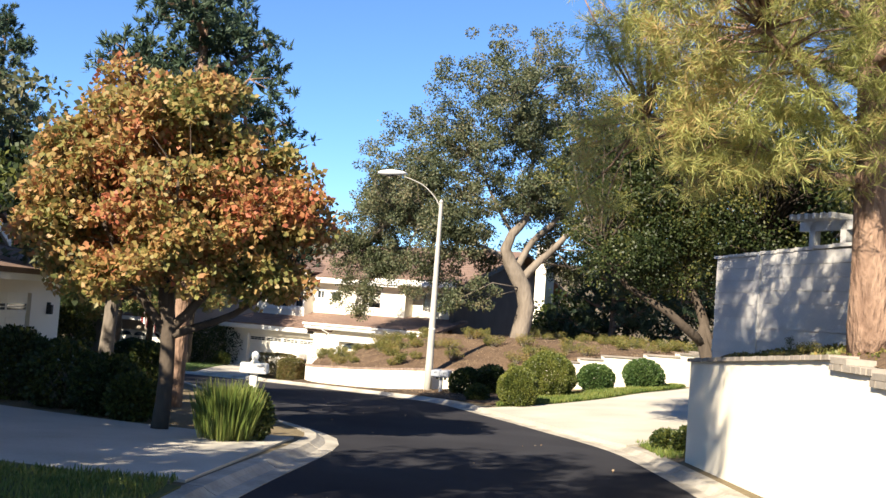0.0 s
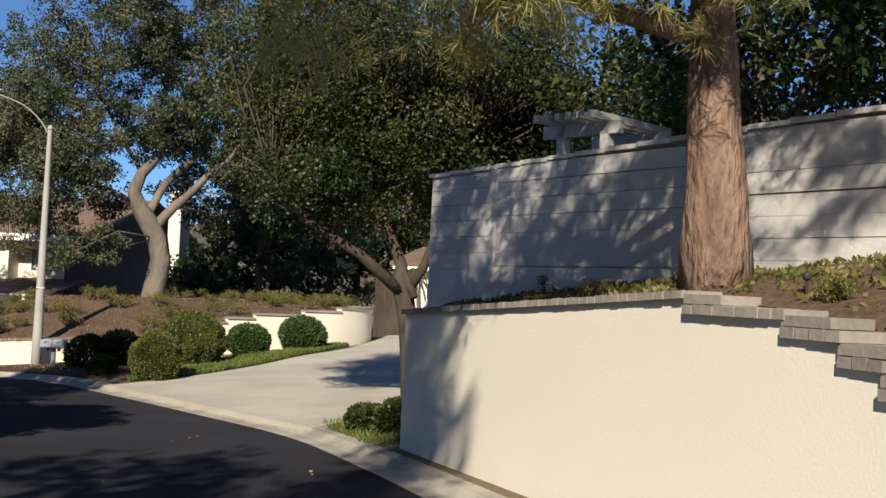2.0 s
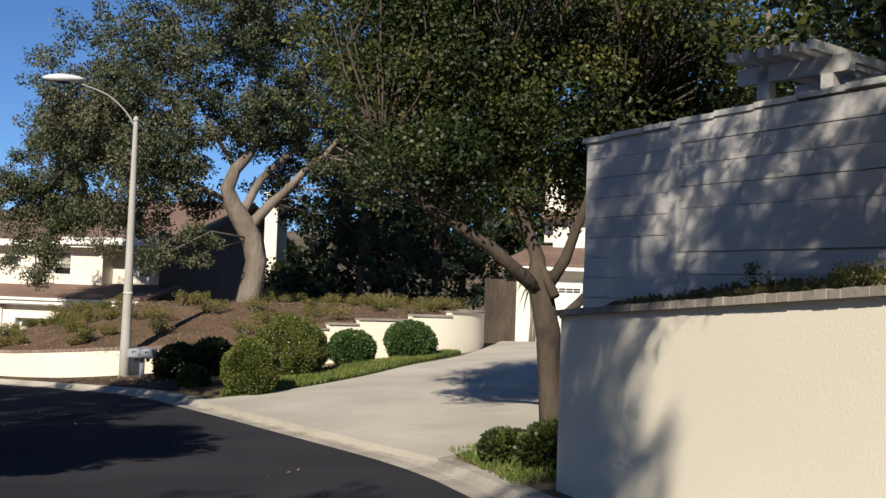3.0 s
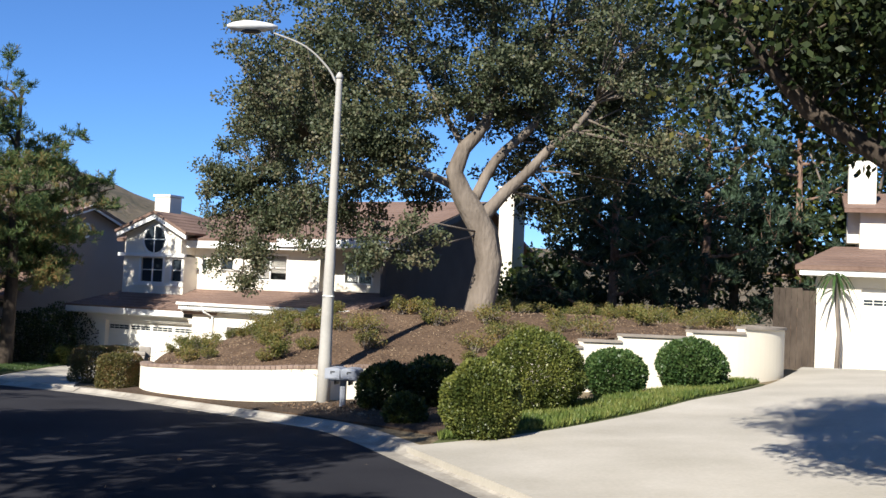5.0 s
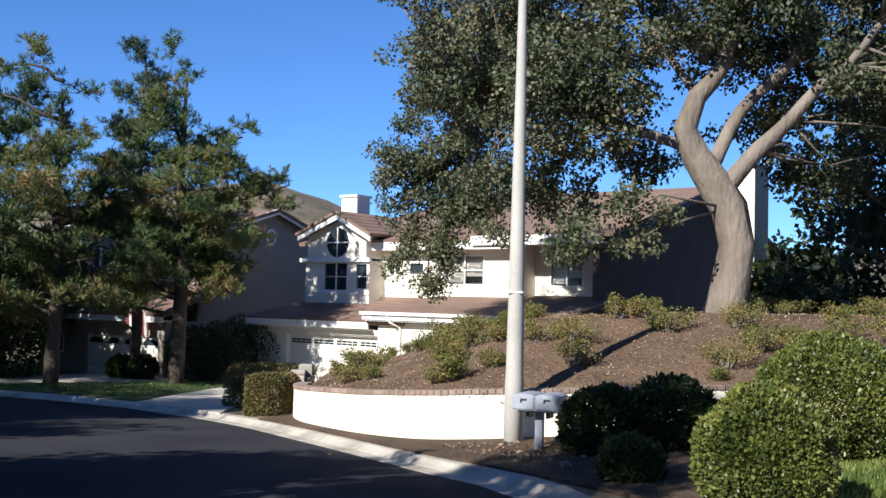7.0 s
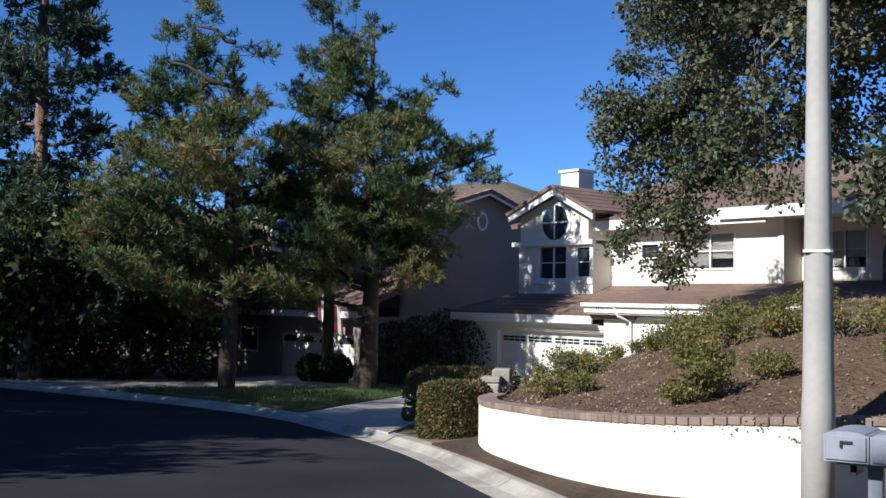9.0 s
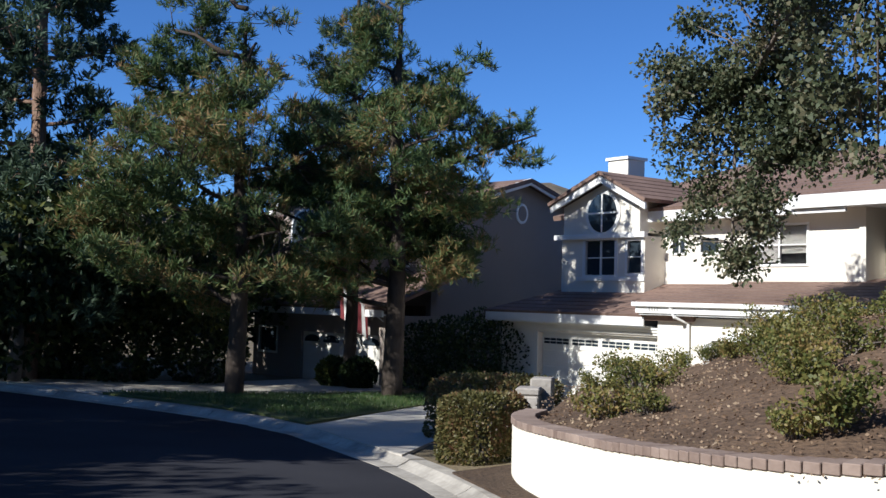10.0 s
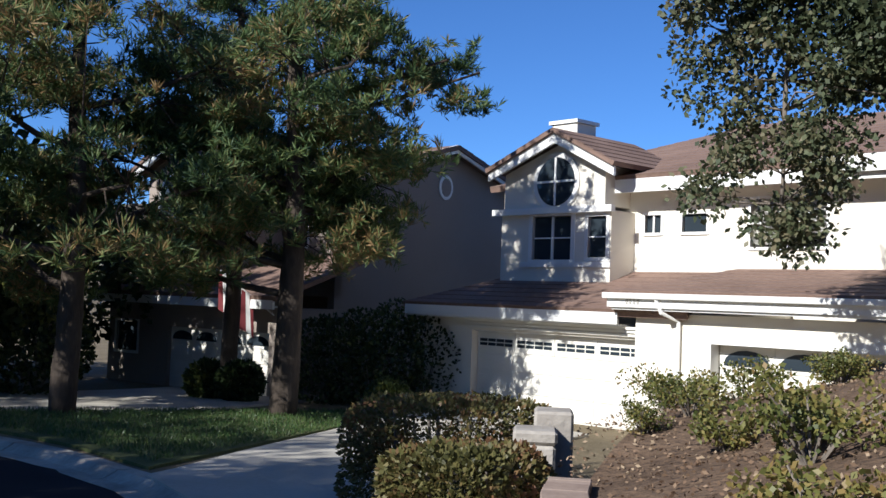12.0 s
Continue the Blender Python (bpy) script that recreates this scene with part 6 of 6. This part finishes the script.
pine("tall dark pine at the far corner of the road", (-19.0, 44.5, flat_z(-19.0, 44.5)), 14.4, 2.8, 65, BLUE_PINE, 0.12, 1400, 56, 0.22, size=0.2)


def broad_pine(label, base, height, masses, seed, mat, clumps, trunk=0.2, per=56, size=0.17):
    """A broad pine: boughs reach out to masses of needles (sideways, depth, height above the base, radius, half height)."""
    x, y, z = base
    rng_b = np.random.default_rng(seed)
    lobes, limbs = [], []
    for side, deep, up, r, half in masses:
        side, deep, r = side * 1.16, deep * 1.2, r * 1.2
        cx, cy, cz = x + 0.93 * side - 0.37 * deep, y + 0.37 * side + 0.93 * deep, z + up
        for k in range(5):
            a, q = rng_b.uniform(0, 6.283), rng_b.uniform(0.3, 0.7) * r
            lobes.append((cx + q * math.cos(a), cy + q * math.sin(a), cz + half * (0.45 * k - 0.95), r * rng_b.uniform(0.45, 0.72), r * rng_b.uniform(0.45, 0.72), half * 0.34))
        start = z + max(height * 0.2, up - 0.25 - 0.2 * abs(side))
        limbs.append(([(x, y, start), ((x + cx) / 2, (y + cy) / 2, (start + cz) / 2 - 0.1), (cx, cy, cz), (cx + 0.6 * (cx - x) / max(0.5, abs(side)), cy, cz + 0.15)], 0.06))
    return tree("pine_tree", label, [(x, y, z - 0.1), (x + 0.06, y, z + height * 0.3), (x - 0.05, y, z + height * 0.6), (x, y, z + height * 0.9)], [trunk, trunk * 0.8, trunk * 0.5, 0.03],
                limbs, lobes, clumps, per, 0.28, size, BARK_DARK, mat, seed, needles=True, ups=0.55, twig=0.014, gap=0.52, thick=0.065)


broad_pine("broad green pine with a reddish trunk on the far lawn", (-10.75, 46.4, -1.5), 9.5,
           [(-0.2, 0, 8.3, 0.7, 1.2), (-0.2, 0.2, 7.0, 1.3, 0.9), (0.85, -0.2, 6.7, 0.8, 0.7), (-1.1, 0.3, 6.6, 0.8, 0.8), (1.6, 0, 5.6, 1.1, 0.55), (2.1, 0.3, 5.5, 0.6, 0.4), (0, 0.8, 5.5, 1.8, 0.9), (0.2, -0.8, 5.2, 1.5, 0.8),
            (-0.6, 0, 4.0, 1.9, 0.9), (0.9, 0.6, 4.1, 1.4, 0.7), (-0.1, -0.3, 3.0, 1.5, 0.6), (-1.3, -0.5, 2.9, 1.5, 0.6), (-2.2, 0, 3.9, 1.1, 0.6), (0.3, 1.2, 3.4, 1.4, 0.7), (-0.8, 1.0, 2.9, 1.4, 0.7), (0.9, 1.1, 3.7, 1.0, 0.6), (-1.8, 0.6, 2.5, 1.1, 0.5)], 62, PINE_LEAF, 1950, 0.22)
broad_pine("broad green pine with pale dead twigs on the far lawn", (-13.2, 44.2, -1.42), 8.4,
           [(-0.9, 0, 7.3, 0.9, 1.0), (0.1, 0, 7.0, 0.8, 0.9), (-1.5, 0.2, 6.2, 1.1, 0.8), (-0.2, 0, 5.8, 1.6, 0.9), (-0.8, -0.6, 4.3, 1.9, 0.9), (0.6, 0.4, 4.5, 1.5, 0.9), (-2.2, 0, 4.2, 1.2, 0.8), (0.3, -0.6, 3.1, 1.6, 0.7),
            (-1.6, -0.3, 2.9, 1.5, 0.7), (1.3, -0.2, 3.2, 1.0, 0.5), (-0.6, 0.2, 2.2, 1.5, 0.5), (1.2, 0.2, 5.0, 1.1, 0.8), (-1.9, 0.2, 5.3, 1.1, 0.7), (-0.4, 0.2, 8.2, 0.6, 0.8)], 63, PINE_LEAF, 1900, 0.2)
broad_pine("slender blue-green pine between the broad pines", (-13.0, 48.6, -1.5), 9.9,
           [(0, 0, 9.3, 0.5, 0.8), (0, 0, 8.2, 0.8, 0.9), (0.1, 0, 6.9, 1.1, 0.9), (0, 0, 5.6, 1.4, 0.9), (0.3, 0, 4.4, 1.5, 0.8)], 64, BLUE_PINE, 800, 0.16)
for k, (x, y, h, r) in enumerate(((6.9, 42.5, 9.0, 2.5), (9.6, 43.0, 9.6, 2.6), (12.8, 44.5, 9.6, 2.6), (16.5, 41.0, 10.0, 2.8))):
    pine("dark conifer standing behind the mound", (x, y, 0.3), h, r, 70 + k, BLUE_PINE, 0.06, 460, 42, 0.14, size=0.22)


def shade_tree(label, base, height, r, seed, mat=None, clumps=240, per=60, leaf=0.15, low=0.25):
    """A dense dark background tree."""
    x, y, z = base
    limbs = []
    for k in range(6):
        a = k * 1.05 + seed
        limbs.append(([(x, y, z + height * 0.3), (x + math.cos(a) * r * 0.4, y + math.sin(a) * r * 0.4, z + height * 0.5), (x + math.cos(a) * r * 0.75, y + math.sin(a) * r * 0.75, z + height * 0.7)], 0.08))
    mid = z + height * (low + 1) / 2
    return tree("evergreen_tree", label, [(x, y, z - 0.1), (x + 0.1, y, z + height * 0.35), (x, y + 0.1, z + height * 0.8)], [0.17, 0.13, 0.05], limbs,
                [(x, y, mid, r, r, height * (1 - low) / 2), (x - r * 0.5, y, mid - 0.4, r * 0.6, r * 0.6, height * 0.28), (x + r * 0.5, y, mid, r * 0.6, r * 0.6, height * 0.26)],
                clumps, per, 0.45, leaf, BARK_GREY, mat or DARK_LEAF, seed, twig=0.02, twigs=per > 40)


for k, (x, y, h, r, lo) in enumerate(((-17.5, 46.5, 5.5, 2.4, 0.05), (-20.5, 45.0, 6.0, 2.6, 0.05), (-24, 46.0, 6.5, 2.8, 0.1), (-18.5, 43.6, 4.6, 1.9, 0.0), (-21.5, 42.2, 5.0, 2.2, 0.0), (-25, 42, 5.5, 2.4, 0.0), (-18.5, 50.5, 5.5, 2.6, 0.0), (-23, 50, 6, 2.8, 0.0), (-28, 49, 6.5, 3.0, 0.0), (-28, 44.0, 6.5, 3.0, 0.1), (-11.6, 26.4, 6.2, 2.2, 0.1), (-14.6, 28.4, 9.6, 2.8, 0.1), (-17.0, 31.2, 10.2, 3.0, 0.1), (-21.5, 32.2, 11.0, 3.2, 0.1), (-15.5, 25.5, 8.5, 2.8, 0.2),
                                      (8.6, 16.5, 7.2, 2.6, 0.1), (9.0, 12.5, 6.8, 2.5, 0.2), (8.8, 21.0, 7.0, 2.6, 0.1), (9.2, 8.5, 6.8, 2.6, 0.2), (12.5, 24.5, 7.0, 2.6, 0.15), (14.5, 29, 7.5, 2.6, 0.15), (8.0, 45.8, 8.5, 2.7, 0.05), (11.5, 46.5, 9.0, 2.9, 0.05), (15, 45, 9.0, 2.9, 0.05), (5.6, 46.8, 3.6, 1.7, 0.0))):
    if h > 1:
        gz = right_z(x, y) + (0.9 if y < 18 else 0) if x > 0 else flat_z(x, y)
        shade_tree("dense dark evergreen tree in shade", (x, y, gz), h, r, 80 + k, None, 400 if x < -12 and y < 33 else 260, 44 if 8 < x < 10 and y < 22 else 24, 0.12 if 8 < x < 10 and y < 22 else 0.21, lo)
# trees that shade the road from outside the view
pine("slender tall conifer beside the road", (-4.3, 1.5, flat_z(-4.3, 1.5)), 13.6, 0.95, 109, BLUE_PINE, 0.45, 420, 60, 0.16, size=0.17)
for k, (x, y, h, r) in enumerate(((-6.3, 3.2, 10.0, 2.3), (-7.5, -2.0, 9.0, 2.6), (-6.9, 22.4, 6.2, 1.8), (-11.0, 12.4, 7.5, 2.4), (-8.6, 6.4, 5.4, 2.0), (-5.2, -6.0, 8.5, 2.4), (-7.2, 10.0, 4.6, 1.7), (-8.3, 12.6, 4.7, 1.9), (-6.9, 2.0, 5.6, 1.9), (-12.6, 30.4, 8.6, 2.2), (-19.2, 31.0, 9.8, 2.6), (-25.0, 32.2, 10.5, 2.8))):
    shade_tree("broad evergreen street tree beside the road", (x, y, flat_z(x, y)), h, r, 110 + k, OAK_LEAF, 290, 25, 0.225, 0.3)
for k, (x, y, r) in enumerate(((-5.2, 17.2, 0.55), (-6.2, 18.0, 0.65), (-7.4, 19.0, 0.7), (-8.4, 21.5, 0.7), (-4.6, 16.6, 0.4), (-7.6, 27.2, 0.6), (-6.6, 24.9, 0.6))):
    bush("dark_bush", "dark shaded shrub in front of the garage house", (x, y, flat_z(x, y) - 0.02), r, 0.08, DARK_LEAF, 120 + k, 4500)
for k, (x, y, r) in enumerate(((-15.9, 46.9, 1.0), (-17.2, 45.7, 1.0), (-18.9, 45.8, 1.1), (-20.6, 46.6, 1.2), (-22.4, 46.9, 1.2), (-24.4, 47.6, 1.3), (-26.6, 48.0, 1.3), (-29, 48.5, 1.4))):
    bush("dark_bush", "dense dark shrub in the shade of the corner trees", (x, y, flat_z(x, y) - 0.02), r, 0.13, DARK_LEAF, 160 + k, 2400)
for k, (x, y, r) in enumerate(((-12.6, 48.4, 0.42), (-13.4, 48.6, 0.4), (-9.4, 47.5, 0.35), (-11.5, 49.7, 0.95), (-10.75, 49.9, 1.05), (-9.95, 50.6, 1.0), (-10.5, 51.3, 1.15))):
    bush("dark_bush", "leafy shrub in front of the taupe house", (x, y, flat_z(x, y) - 0.02), r, 0.09, DARK_LEAF, 140 + k, 2600)
